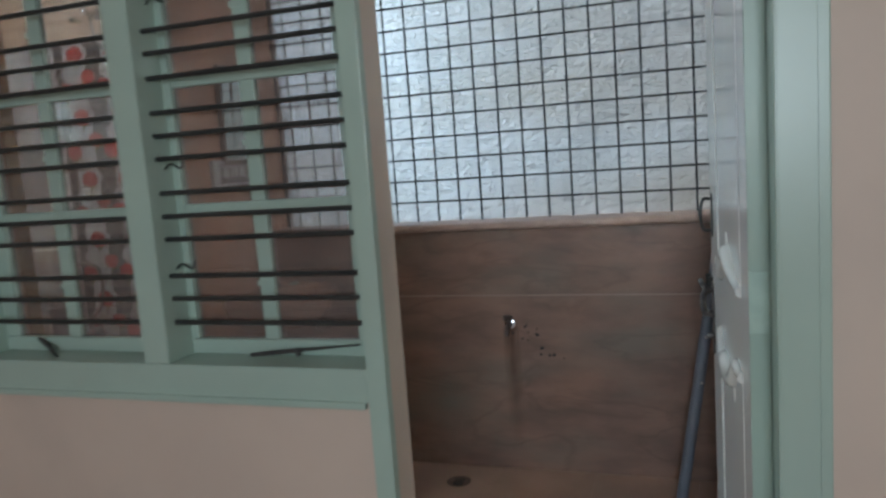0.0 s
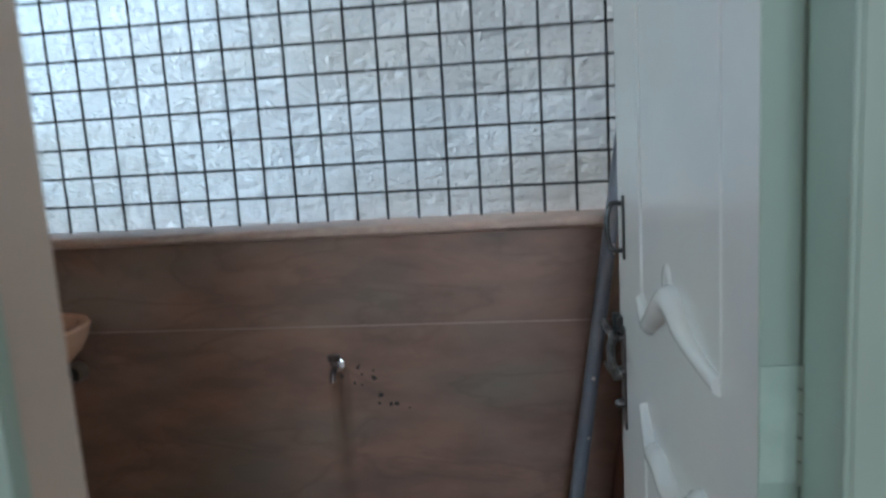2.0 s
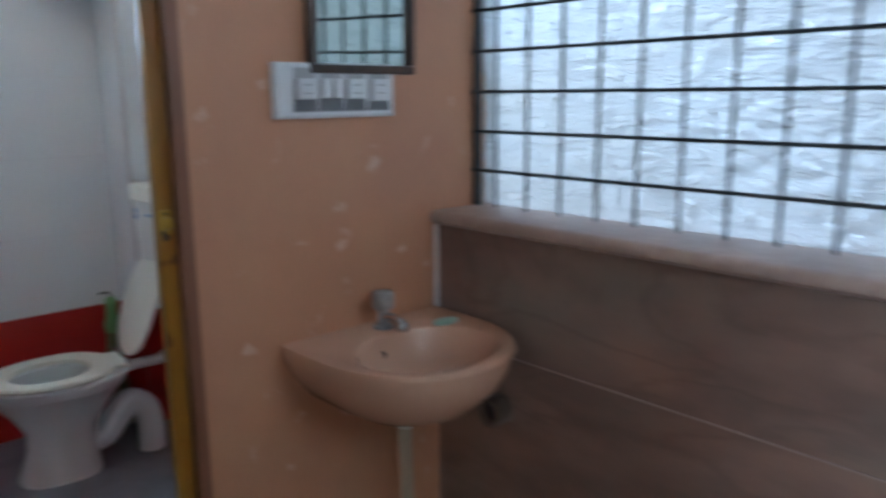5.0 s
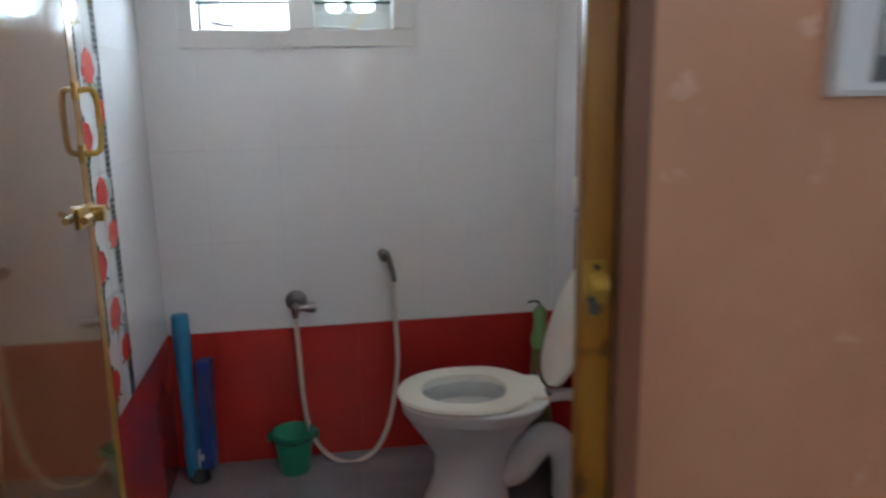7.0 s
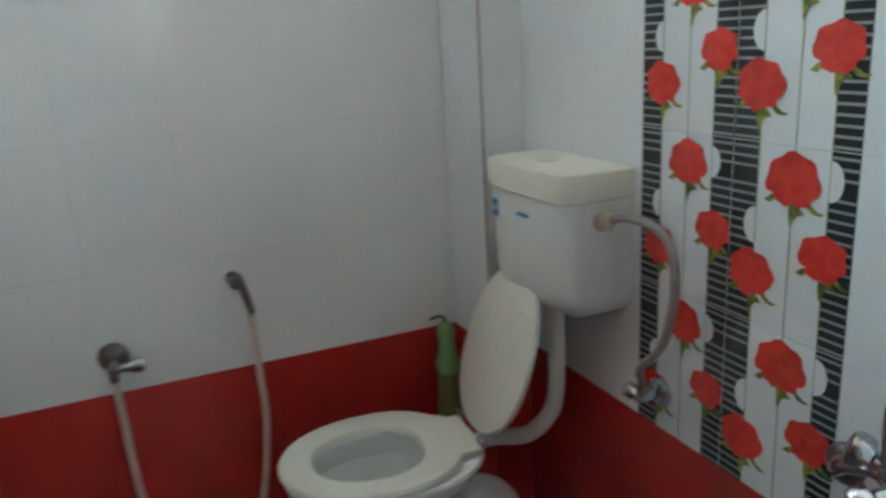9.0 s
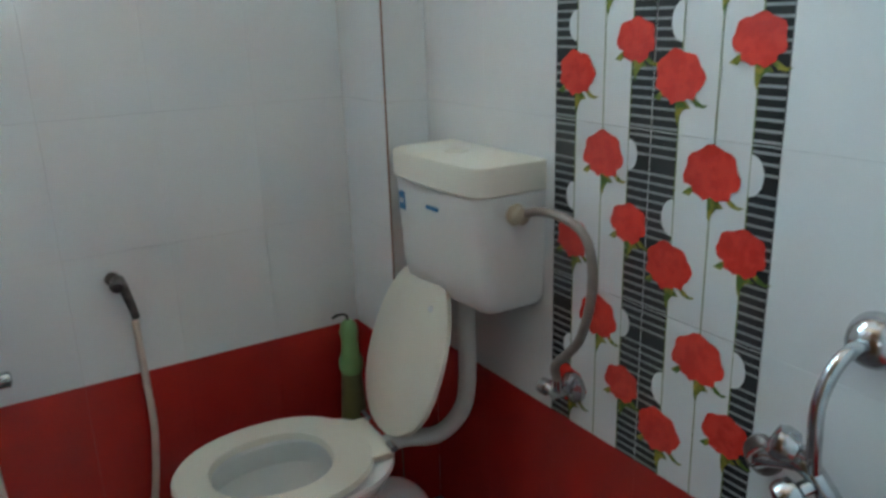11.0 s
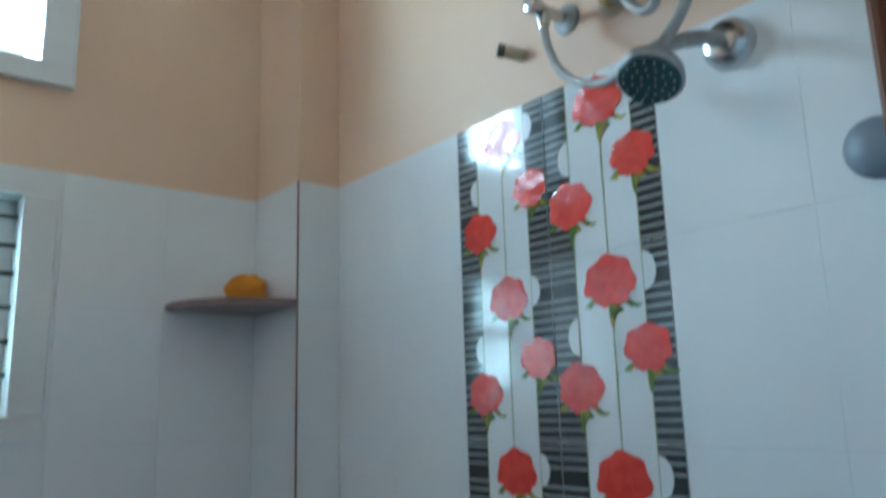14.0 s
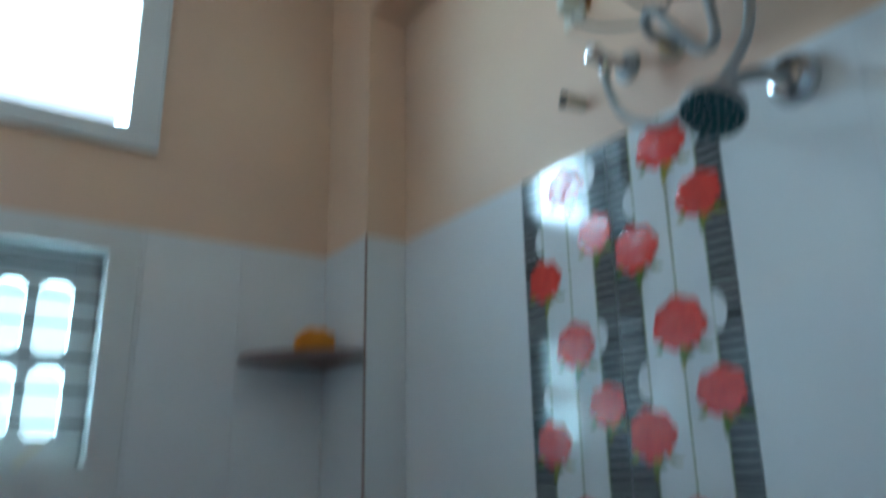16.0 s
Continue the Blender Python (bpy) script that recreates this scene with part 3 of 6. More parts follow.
def door_room():
    d = tagged(new("door_room"), "open white moulded door in a pale green frame", kind="structure")
    bm = bmesh.new()
    part("reveal", box((1.1405, -1.53, 0.0), (1.184, -1.44, 2.1195), 0.002), BEIGE, d, "cream painted door reveal")
    add_box(bm, (1.956, -1.5575, 0.0), (2.046, -1.447, 2.12), 0.003)
    add_box(bm, (1.1865, -1.557, 2.06), (1.9555, -1.447, 2.12), 0.003)
    add_box(bm, (1.962, -1.5605, 0.0), (1.972, -1.5572, 2.1))
    add_box(bm, (2.026, -1.5605, 0.0), (2.036, -1.5572, 2.1))
    part("door_frame", bm, GREEN, d, "pale green door frame with stepped rebates")
    # Added strip: blocks the bright sliver of wall in the hinge gap.
    part("hinge_gap_filler", box((1.9542, -1.4466, 0.0), (1.985, -1.40, 2.06), 0.001), GREEN, d, "pale green filler strip added behind the hinge gap")
    leaf = new("door_leaf")
    leaf.parent, leaf.location = d, (1.953, -1.447, 0.0)
    leaf["label"] = "white glossy moulded door leaf"
    leaf.rotation_euler = (0, 0, math.atan2(0.727, -0.056))
    L, T = 0.742, 0.037
    # local x runs from the hinge to the lock side, local +y is the face seen
    part("leaf_body", box((0.0005, 0.0, 0.012), (L, T, 2.03), 0.002), PVCW, leaf)
    part("hinge_edge_strip", box((-0.003, -0.0005, 0.012), (0.0003, T + 0.0005, 2.03), 0.001), GREEN, leaf, "pale green painted hinge edge")
    up = [(0.53, 1.035), (0.48, 1.005), (0.43, 1.03), (0.385, 1.055), (0.345, 1.076), (0.305, 1.076), (0.265, 1.055), (0.225, 1.043), (0.17, 1.032), (0.115, 1.03)]
    low = [(0.52, 0.85), (0.47, 0.80), (0.44, 0.795), (0.39, 0.80), (0.34, 0.788), (0.29, 0.79), (0.24, 0.806), (0.19, 0.85), (0.145, 0.845), (0.11, 0.845)]
    y = T - 0.001
    for curve, zend in ((up, 1.88), (low, 0.16)):
        a, b = curve[0], curve[-1]
        bm = tube(bmesh.new(), [(p[0], y, p[1]) for p in curve], lambda u: 0.013 + 0.011 * math.sin(math.pi * min(1, u * 1.15)), 10, 4)
        rod(bm, (a[0], y, a[1]), (a[0], y, zend), 0.0045, 8)
        rod(bm, (b[0], y - 0.0015, b[1]), (b[0], y - 0.0015, zend), 0.004, 8)
        rod(bm, (a[0], y, zend), (b[0], y, zend), 0.0045, 8)
        part("panel_moulding", bm, PVCW, leaf, "", True)
    for cx, cz in ((0.36, 1.10), (0.27, 0.765)):
        part("rosette", lathe(bmesh.new(), (cx, T - 0.0005, cz), (0, 1, 0), [(0.028, 0), (0.024, 0.003), (0.012, 0.004), (0.004, 0.003)], 18), PVCW, leaf, "", True)
    hx = L - 0.062
    bm = box((hx - 0.007, T, 1.075), (hx + 0.007, T + 0.004, 1.195), 0.0015)
    tube(bm, [(hx, T + 0.004, 1.18), (hx + 0.006, T + 0.02, 1.18), (hx + 0.008, T + 0.027, 1.168), (hx + 0.003, T + 0.032, 1.136), (hx + 0.008, T + 0.027, 1.104), (hx + 0.006, T + 0.02, 1.092), (hx, T + 0.004, 1.092)], 0.0048, 8, 4)
    part("pull_handle", bm, BLACKIRON, leaf, "black pull handle", True)
    bm = box((L - 0.056, T, 0.735), (L - 0.026, T + 0.004, 0.94), 0.001)
    tube(bm, [(L - 0.042, T + 0.014, 0.85), (L - 0.02, T + 0.024, 0.846), (L + 0.008, T + 0.028, 0.852)], 0.006, 8, 4)
    tube(bm, [(L - 0.042, T + 0.014, 0.918), (L - 0.02, T + 0.028, 0.93), (L + 0.012, T + 0.03, 0.936)], 0.008, 8, 4)
    lathe(bm, (L - 0.042, T + 0.002, 0.918), (0, 1, 0), [(0.007, 0), (0.006, 0.012), (0.013, 0.015), (0.014, 0.023), (0.010, 0.028)], 14)
    lathe(bm, (L - 0.042, T + 0.002, 0.85), (0, 1, 0), [(0.011, 0), (0.010, 0.012), (0.006, 0.016)], 14)
    lathe(bm, (L - 0.042, T + 0.002, 0.785), (0, 1, 0), [(0.010, 0), (0.009, 0.014), (0.005, 0.018)], 14)
    tube(bm, [(L - 0.042, T + 0.018, 0.918), (L - 0.06, T + 0.03, 0.908), (L - 0.10, T + 0.034, 0.885), (L - 0.13, T + 0.03, 0.868)], 0.0085, 8, 4)
    part("latch_knobs", bm, WORNM, leaf, "worn dull chrome lever latch", True)
    bm = box((L - 0.03, T, 0.925), (L + 0.003, T + 0.012, 0.955), 0.002)
    rod(bm, (L - 0.02, T + 0.012, 0.962), (L - 0.02, T + 0.012, 0.905), 0.007, 10)
    part("bolt", bm, BLACKIRON, leaf, "dark tower bolt")
    for z in (0.30, 1.0325, 1.80):
        h = part("hinge", box((-0.0065, 0.001, z - 0.0605), (-0.0032, T + 0.001, z + 0.0605), 0.0008), HINGEG, leaf, "pale green painted butt hinge")
        for k in range(5):
            part("knuckle", rod(bmesh.new(), (-0.006, -0.004, z - 0.062 + 0.025 * k), (-0.006, -0.004, z - 0.039 + 0.025 * k), 0.0055, 10), GREEN, h, "", True)
    return d


door_room()

# ---- wire mesh and film ----
mesh_screen = thing("wire_mesh_screen", (0, 0.124, 1.05), "dark iron square mesh standing on the parapet cap", "window mesh")
for k in range(22):
    x = 0.072 + 0.0973 * k
    if x < 2.11:
        part("vertical_wire", rod(bmesh.new(), (x, 0, 0), (x, 0, 1.5), 0.0047, 6), MESHIRON, mesh_screen, "", True)
for k in range(16):
    z = 1.147 + 0.0925 * k - 1.05
    part("horizontal_wire", rod(bmesh.new(), (0.002, -0.0075, z), (2.115, -0.0075, z), 0.0045, 6), MESHIRON, mesh_screen, "", True)
part("side_bar", box((0.003, -0.006, 0), (0.018, 0.008, 1.5), 0.001), MESHIRON, mesh_screen, "flat iron side bar")

bm = bmesh.new()
bmesh.ops.create_grid(bm, x_segments=300, y_segments=240, size=0.5)
for v in bm.verts:
    px, pz = v.co.x * 2.13 + 1.06, v.co.y * 1.53 + 1.80
    d = 0.012 * noise.noise(Vector((px * 3, pz * 3, 0))) + 0.003 * noise.noise(Vector((px * 12, pz * 15, 3))) + 0.0048 * noise.noise(Vector((px * 30, pz * 48, 7))) + 0.0022 * abs(noise.noise(Vector((px * 55, pz * 95, 11))))
    v.co = (px, 0.158 + d, pz)
film = tagged(finish("polythene_film", bm, FILM, None, "", True), "wrinkled translucent polythene film stretched behind the wire mesh", "plastic sheet")

# Added film, unseen: spreads the end fill so tiles don't mirror the lamp.
added_end_film = tagged(finish("added_end_film", box((2.2, -0.79, 1.29), (2.203, -0.11, 2.51)), FILM), "translucent polythene film over the added end opening", "plastic sheet")

# ---- parapet cap ----
cap_profile = [(-0.012, 1.03), (-0.02, 1.036), (-0.022, 1.045), (-0.018, 1.054), (-0.008, 1.06), (0.20, 1.06), (0.20, 1.0265), (-0.006, 1.0265)]
structure("trim_parapet_cap", loft(bmesh.new(), [[(x, y, z) for y, z in cap_profile] for x in (0.001, 0.7, 1.4, 2.119)]), CAPST, "rounded beige pink granite parapet cap", True)
structure("trim_corner_strip", box((0.0005, -0.012, 0.80), (0.006, -0.0005, 1.026), 0.001), CEIL, "white cement line in the parapet corner")

# ---- wall tap ----


def wall_tap():
    t = thing("wall_tap", (1.073, 0.0, 0.632), "small tarnished bib tap on the brown parapet slab", "tap")
    part("flange", lathe(bmesh.new(), (0, 0, 0), (0, -1, 0), [(0.024, 0), (0.022, 0.005), (0.01, 0.009)], 18), CHROME, t, "", True)
    part("tap_body", tube(bmesh.new(), [(0, -0.004, 0), (0, -0.04, 0.0), (0, -0.062, -0.012), (0, -0.07, -0.035)], 0.0095, 10, 5), TARNISH, t, "", True)
    part("handle", lathe(bmesh.new(), (0, -0.038, 0.008), (0, 0, 1), [(0.008, 0), (0.009, 0.014), (0.019, 0.017), (0.021, 0.03), (0.017, 0.034)], 16), TARNISH, t, "", True)


wall_tap()

bm = lathe(bmesh.new(), (0.854, -0.167, 0.0005), (0, 0, 1), [(0.05, 0), (0.05, 0.003), (0.044, 0.004), (0.04, 0.002)], 24)
dr = tagged(finish("floor_drain", bm, CHROME, None, "", True), "round dull metal floor drain in the brown tiles", "drain")
for k in range(-3, 4):
    part("slot", box((0.854 - 0.02, -0.167 + k * 0.009 - 0.0015, 0.0028), (0.854 + 0.02, -0.167 + k * 0.009 + 0.0015, 0.0036)), DARKRUB, dr, "dark slot")

pipe = thing("leaning_pipe", (1.738, -0.19, 0.0), "long blue-grey plastic pipe with paint specks leaning on the wire mesh", "pipe")
top = Vector((0.320, 0.284, 1.95))
bm = bmesh.new()
rings = []
q = top.normalized().to_track_quat("Z", "Y")
for r, h in ((0.021, 0), (0.021, 1.99), (0.018, 1.99), (0.018, 0.02)):
    rings.append([q @ Vector((r * math.cos(a), r * math.sin(a), h)) + Vector((0, 0, 0.006)) for a in np.linspace(0, 2 * math.pi, 21)[:-1]])
part("pipe_tube", loft(bm, rings), PIPEG, pipe, "", True)
for k, (h, a, s) in enumerate(((0.62, 2.6, 0.006), (0.98, 3.4, 0.008), (1.13, 4.4, 0.007), (1.0, 3.1, 0.004), (1.18, 5.0, 0.004), (0.45, 3.0, 0.005))):
    c = q @ Vector((0.0205 * math.cos(a), 0.0205 * math.sin(a), h)) + Vector((0, 0, 0.006))
    nn = (q @ Vector((math.cos(a), math.sin(a), 0)))
    part("paint_speck", lathe(bmesh.new(), c, nn, [(s, 0), (s * 0.8, 0.0008), (s * 0.3, 0.001)], 9), CEIL, pipe, "white paint speck")


def jar():
    j = thing("plastic_jar", (2.005, 0.055, 1.06), "small plastic jar with green lid and fruit label on parapet cap", "jar")
    part("jar_body", lathe(bmesh.new(), (0, 0, 0), (0, 0, 1), [(0.034, 0), (0.037, 0.004), (0.037, 0.078), (0.033, 0.085)], 24), JARL, j, "green fruit-print jar body", True)
    part("neck_band", lathe(bmesh.new(), (0, 0, 0.0855), (0, 0, 1), [(0.034, 0), (0.034, 0.012)], 24), SWITCH, j, "white band", True)
    part("lid", lathe(bmesh.new(), (0, 0, 0.098), (0, 0, 1), [(0.037, 0), (0.037, 0.012), (0.034, 0.015)], 24), JARL, j, "green screw lid", True)
    part("fruit_print", lathe(bmesh.new(), (-0.026, -0.0268, 0.038), (-0.7, -0.72, 0), [(0.016, 0), (0.015, 0.001), (0.006, 0.0014)], 16), JARO, j, "orange fruit print")


jar()

fb = thing("folded_board", (1.862, -0.24, 0.001), "dark navy folded board with brown edge behind the white door", "board")
fb.rotation_euler = (0, radians(7.05), 0)
for k in range(3):
    part("board_layer", box((0.012 + 0.043 * k, -0.17, 0.0 if k == 0 else 0.002), (0.053 + 0.043 * k, 0.17, 0.9), 0.003), NAVYB, fb, "dark navy layer")
part("edge_strip", box((0.0, -0.172, 0.0), (0.0118, 0.172, 0.902), 0.002), BROWNP, fb, "thin brown edge strip")

for k in range(16):
    a, r = random.uniform(-0.05, 0.16), random.uniform(0.003, 0.0075)
    cx, cz = 1.12 + a * 0.8 + random.uniform(-0.02, 0.05), 0.645 - abs(a) * 0.9 + random.uniform(-0.05, 0.03)
    bm = bmesh.new()
    loft(bm, [[(cx + r * s * random.uniform(0.6, 1.4) * math.cos(t), -d, cz + r * s * random.uniform(0.6, 1.3) * math.sin(t)) for t in np.linspace(0, 2 * math.pi, 10)[:-1]] for s, d in ((1, 0.0), (0.7, 0.0012))])
    stain = tagged(finish("rust_fleck", bm, DARKRUB), "dark rust fleck on the brown parapet slab", "stain", "rust flecks by the tap")


def streak_material():
    """Brown water streak that thins out to clear at its edges."""
    m = bpy.data.materials.new("rusty_water_streak")
    m.use_nodes = True
    n, l = m.node_tree.nodes, m.node_tree.links
    b, tr, mx = n["Principled BSDF"], n.new("ShaderNodeBsdfTransparent"), n.new("ShaderNodeMixShader")
    b.inputs["Base Color"].default_value, b.inputs["Roughness"].default_value = (0.20, 0.095, 0.045, 1), 0.45
    co, sp, no = n.new("ShaderNodeTexCoord"), n.new("ShaderNodeSeparateXYZ"), n.new("ShaderNodeTexNoise")
    mp = n.new("ShaderNodeMapping")
    mp.inputs["Scale"].default_value = (45, 1, 9)
    no.inputs["Scale"].default_value, no.inputs["Detail"].default_value = 1.0, 5
    l.new(co.outputs["Object"], mp.inputs[0])
    l.new(mp.outputs[0], no.inputs["Vector"])
    l.new(co.outputs["Generated"], sp.inputs[0])
    px = n.new("ShaderNodeMath")
    px.operation = "PINGPONG"
    px.inputs[1].default_value = 0.5
    l.new(sp.outputs["X"], px.inputs[0])
    p1, p2, p3 = n.new("ShaderNodeMath"), n.new("ShaderNodeMath"), n.new("ShaderNodeMath")
    p1.operation = p2.operation = p3.operation = "MULTIPLY"
    l.new(px.outputs[0], p1.inputs[0])
    l.new(sp.outputs["Z"], p1.inputs[1])
    l.new(p1.outputs[0], p2.inputs[0])
    l.new(no.outputs["Fac"], p2.inputs[1])
    l.new(p2.outputs[0], p3.inputs[0])
    p3.inputs[1].default_value = 1.1
    p3.use_clamp = True
    l.new(p3.outputs[0], mx.inputs[0])
    l.new(tr.outputs[0], mx.inputs[1])
    l.new(b.outputs[0], mx.inputs[2])
    l.new(mx.outputs[0], n["Material Output"].inputs[0])
    return m


STREAK = streak_material()
for x0, x1, z0, z1 in ((1.035, 1.115, 0.06, 0.62), ):
    st = finish("water_streak", box((-(x1 - x0) / 2, -0.0006, 0), ((x1 - x0) / 2, -0.0002, z1 - z0)), STREAK)
    st.location = ((x0 + x1) / 2, 0.0, z0)
    tagged(st, "faint rusty water streak running down the brown slab", "stain", "water streaks on the slab")

# ---- wash basin ----


def basin():
    b = thing("wash_basin", (0.001, -0.224, 0.827), "peach ceramic corner wash basin hung on the orange wall", "wash basin")
    N = 48

    def d_ring(z, depth, half, back=0.0, p=2.4):
        out = []
        for k in range(N):
            t = 2 * math.pi * k / N
            c, s = math.cos(t), math.sin(t)
            if c >= 0:
                x = 0.13 + (depth - 0.13) * abs(c) ** (2 / 2.1)
                y = half * math.copysign(abs(s) ** (2 / p), s)
            else:
                x = 0.13 + (0.13 - back) * -abs(c) ** (2 / 40)
                y = half * math.copysign(min(1, abs(s) ** (2 / 40)), s)
            out.append((x, y, z))
        return out

    def bowl(z, cx, a, bb, slope=0.0):
        return [(cx + a * math.cos(2 * math.pi * k / N), bb * math.sin(2 * math.pi * k / N), z + slope * math.cos(2 * math.pi * k / N)) for k in range(N)]

    rings = [d_ring(-0.165, 0.17, 0.05, 0.03, 2), d_ring(-0.155, 0.24, 0.10, 0.02, 2), d_ring(-0.12, 0.315, 0.155, 0.01, 2.1), d_ring(-0.075, 0.355, 0.19, 0.002, 2.2), d_ring(-0.035, 0.37, 0.208, 0.0), d_ring(-0.008, 0.376, 0.2145, 0.0),
             d_ring(0.0, 0.370, 0.213, 0.0), bowl(0.001, 0.216, 0.135, 0.168), bowl(-0.004, 0.216, 0.125, 0.158), bowl(-0.03, 0.214, 0.115, 0.146), bowl(-0.07, 0.208, 0.095, 0.118), bowl(-0.098, 0.203, 0.055, 0.065), bowl(-0.104, 0.20, 0.02, 0.02)]
    part("bowl", loft(bmesh.new(), rings), PINKC, b, "", True)
    part("drain", lathe(bmesh.new(), (0.20, 0, -0.104), (0, 0, 1), [(0.021, 0), (0.021, 0.003), (0.012, 0.002)], 18), CHROME, b, "chrome waste ring", True)
    part("overflow", lathe(bmesh.new(), (0.103, -0.03, -0.04), (1, 0, 0.35), [(0.009, 0), (0.008, 0.0025), (0.003, 0.002)], 12), DARKRUB, b, "dark overflow hole")
    tap = part("pillar_tap", lathe(bmesh.new(), (0.055, 0.012, 0.0), (0, 0, 1), [(0.022, 0), (0.02, 0.006), (0.013, 0.01), (0.013, 0.04), (0.02, 0.044), (0.024, 0.05), (0.025, 0.075), (0.021, 0.082)], 18), DULLMET, b, "dull chrome pillar tap", True)
    part("spout", tube(bmesh.new(), [(0.058, 0.012, 0.025), (0.085, 0.012, 0.032), (0.112, 0.013, 0.024), (0.12, 0.013, 0.012)], 0.0085, 10, 5), CHROME, tap, "", True)
    part("aerator", lathe(bmesh.new(), (0.12, 0.013, 0.024), (0, 0, -1), [(0.009, -0.004), (0.013, 0.002), (0.013, 0.014), (0.008, 0.017)], 14), CHROME, tap, "", True)
    part("waste_nut", lathe(bmesh.new(), (0.115, 0.018, -0.150), (-0.04, 0.03, -1), [(0.021, 0), (0.021, 0.035), (0.023, 0.037), (0.019, 0.062), (0.015, 0.064)], 14), PLASTW, b, "cream plastic waste nut", True)
    bm = bmesh.new()
    tube(bm, [(0.112, 0.02, -0.195), (0.10, 0.03, -0.26), (0.075, 0.055, -0.42), (0.05, 0.07, -0.62), (0.045, 0.075, -0.815)], 0.0145, 10, 5)
    part("waste_pipe", bm, DRAINP, b, "cream plastic waste pipe", True)
    bm = tube(bmesh.new(), [(0.06, 0.06, -0.12), (0.10, 0.12, -0.17), (0.15, 0.17, -0.165), (0.18, 0.2, -0.19)], 0.006, 8, 5)
    part("supply_hose", bm, DULLMET, b, "thin braided supply hose", True)


basin()
rg = thing("drain_pipe_end", (0.215, -0.03, 0.628), "short dull brown open pipe end in the brown parapet slab", "pipe")
bm = loft(bmesh.new(), [[(0.033 * c, -0.02 + d, 0.033 * s) if k == 0 else (0.027 * c, -0.02 + d, 0.027 * s) for c, s in [(math.cos(a), math.sin(a)) for a in np.linspace(0, 2 * math.pi, 25)[:-1]]] for k, d in ((0, 0.049), (0, 0.0), (1, 0.0), (1, 0.045))], True, True)
part("pipe_ring", bm, CORD, rg, "", True)
# Solid dark disc stands in for the shaded inside of the pipe.
part("pipe_shade_disc", lathe(bmesh.new(), (0, 0.004, 0), (0, -1, 0), [(0.026, 0), (0.026, 0.001)], 24), DARKRUB, rg, "dark disc painting the shade inside the pipe")
soap = tagged(finish("soap_bar", loft(bmesh.new(), [[(0.128 + a * math.cos(t) * 0.8, -0.093 + a * math.sin(t) * 1.5, z + 0.007) for t in np.linspace(0, 2 * math.pi, 21)[:-1]] for a, z in ((0.015, 0.8215), (0.022, 0.824), (0.021, 0.829), (0.012, 0.831))]), MINT, None, "", True), "flat mint green soap bar on the basin rim", "soap")

# ---- switch board and mirror ----


def switchboard():
    s = thing("switchboard", (0.0, -0.284, 1.336), "white switchboard with two sockets and switches on the orange wall", "switch")
    w, h = 0.29, 0.108
    part("box", box((0.0, -w / 2, -h / 2), (0.016, w / 2, h / 2), 0.003), SWITCH, s)
    part("plate", box((0.0162, -w / 2 + 0.004, -h / 2 + 0.004), (0.02, w / 2 - 0.004, h / 2 - 0.004), 0.002), SWITCH, s)
    for y, ww, zl, kind in ((-0.080, 0.048, -0.016, "socket"), (-0.020, 0.052, -0.014, "switch"), (0.040, 0.048, -0.016, "socket"), (0.101, 0.048, -0.021, "socket")):
        part("recess", loft(bmesh.new(), [[(x, y + a * (ww / 2 + e), z) for a, z, e in ((-1, -0.042, 0.006), (1, -0.042, 0.006), (1, 0.044, 0), (-1, 0.044, 0))] for x in (0.0202, 0.0206)]), SWREC, s, "grey recess behind the module")
        # Thin dark plate paints the shade below each proud module.
        part("module_shade", loft(bmesh.new(), [[(x, y + a * (ww / 2 + e), z) for a, z, e in ((-1, -0.040, 0.004), (1, -0.040, 0.004), (1, zl - 0.001, 0), (-1, zl - 0.001, 0))] for x in (0.0207, 0.0211)]), SWGREY, s, "painted shade under the module")
        pieces = ((y - ww / 4 - 0.0005, ww / 2 - 0.002), (y + ww / 4 + 0.0005, ww / 2 - 0.002)) if kind == "switch" else ((y, ww),)
        for yc, wc in pieces:
            m = part("module", box((0.0207, yc - wc / 2 + 0.002, zl), (0.031, yc + wc / 2 - 0.002, 0.023), 0.002), SWITCH, s, "white rocker switch" if kind == "switch" else "white socket with pin slots")
            if kind == "socket":
                for c in (0.011, -0.005):
                    part("pin_slot", box((0.0309, yc - 0.010, c - 0.0014), (0.0313, yc + 0.010, c + 0.0014)), SWREC, m, "grey pin slot")


switchboard()
mir = thing("wall_mirror", (0.0, -0.216, 1.37), "small mirror in a dark brown wooden frame on the orange wall", "mirror")
mir.rotation_euler = (0, radians(1.2), 0)
mw, mh = 0.268, 0.40
for a, b in (((0.002, -mw / 2, 0.0), (0.024, mw / 2, 0.018)), ((0.002, -mw / 2, mh - 0.018), (0.024, mw / 2, mh)), ((0.002, -mw / 2, 0.0182), (0.024, -mw / 2 + 0.018, mh - 0.0182)), ((0.002, mw / 2 - 0.018, 0.0182), (0.024, mw / 2, mh - 0.0182))):
    part("frame_side", box(a, b, 0.004), FRAMEB, mir, "dark brown frame side")
part("mirror_glass", box((0.006, -mw / 2 + 0.017, 0.017), (0.012, mw / 2 - 0.017, mh - 0.017)), MIRROR, mir, "silvered glass")

# ---- toilet door ----


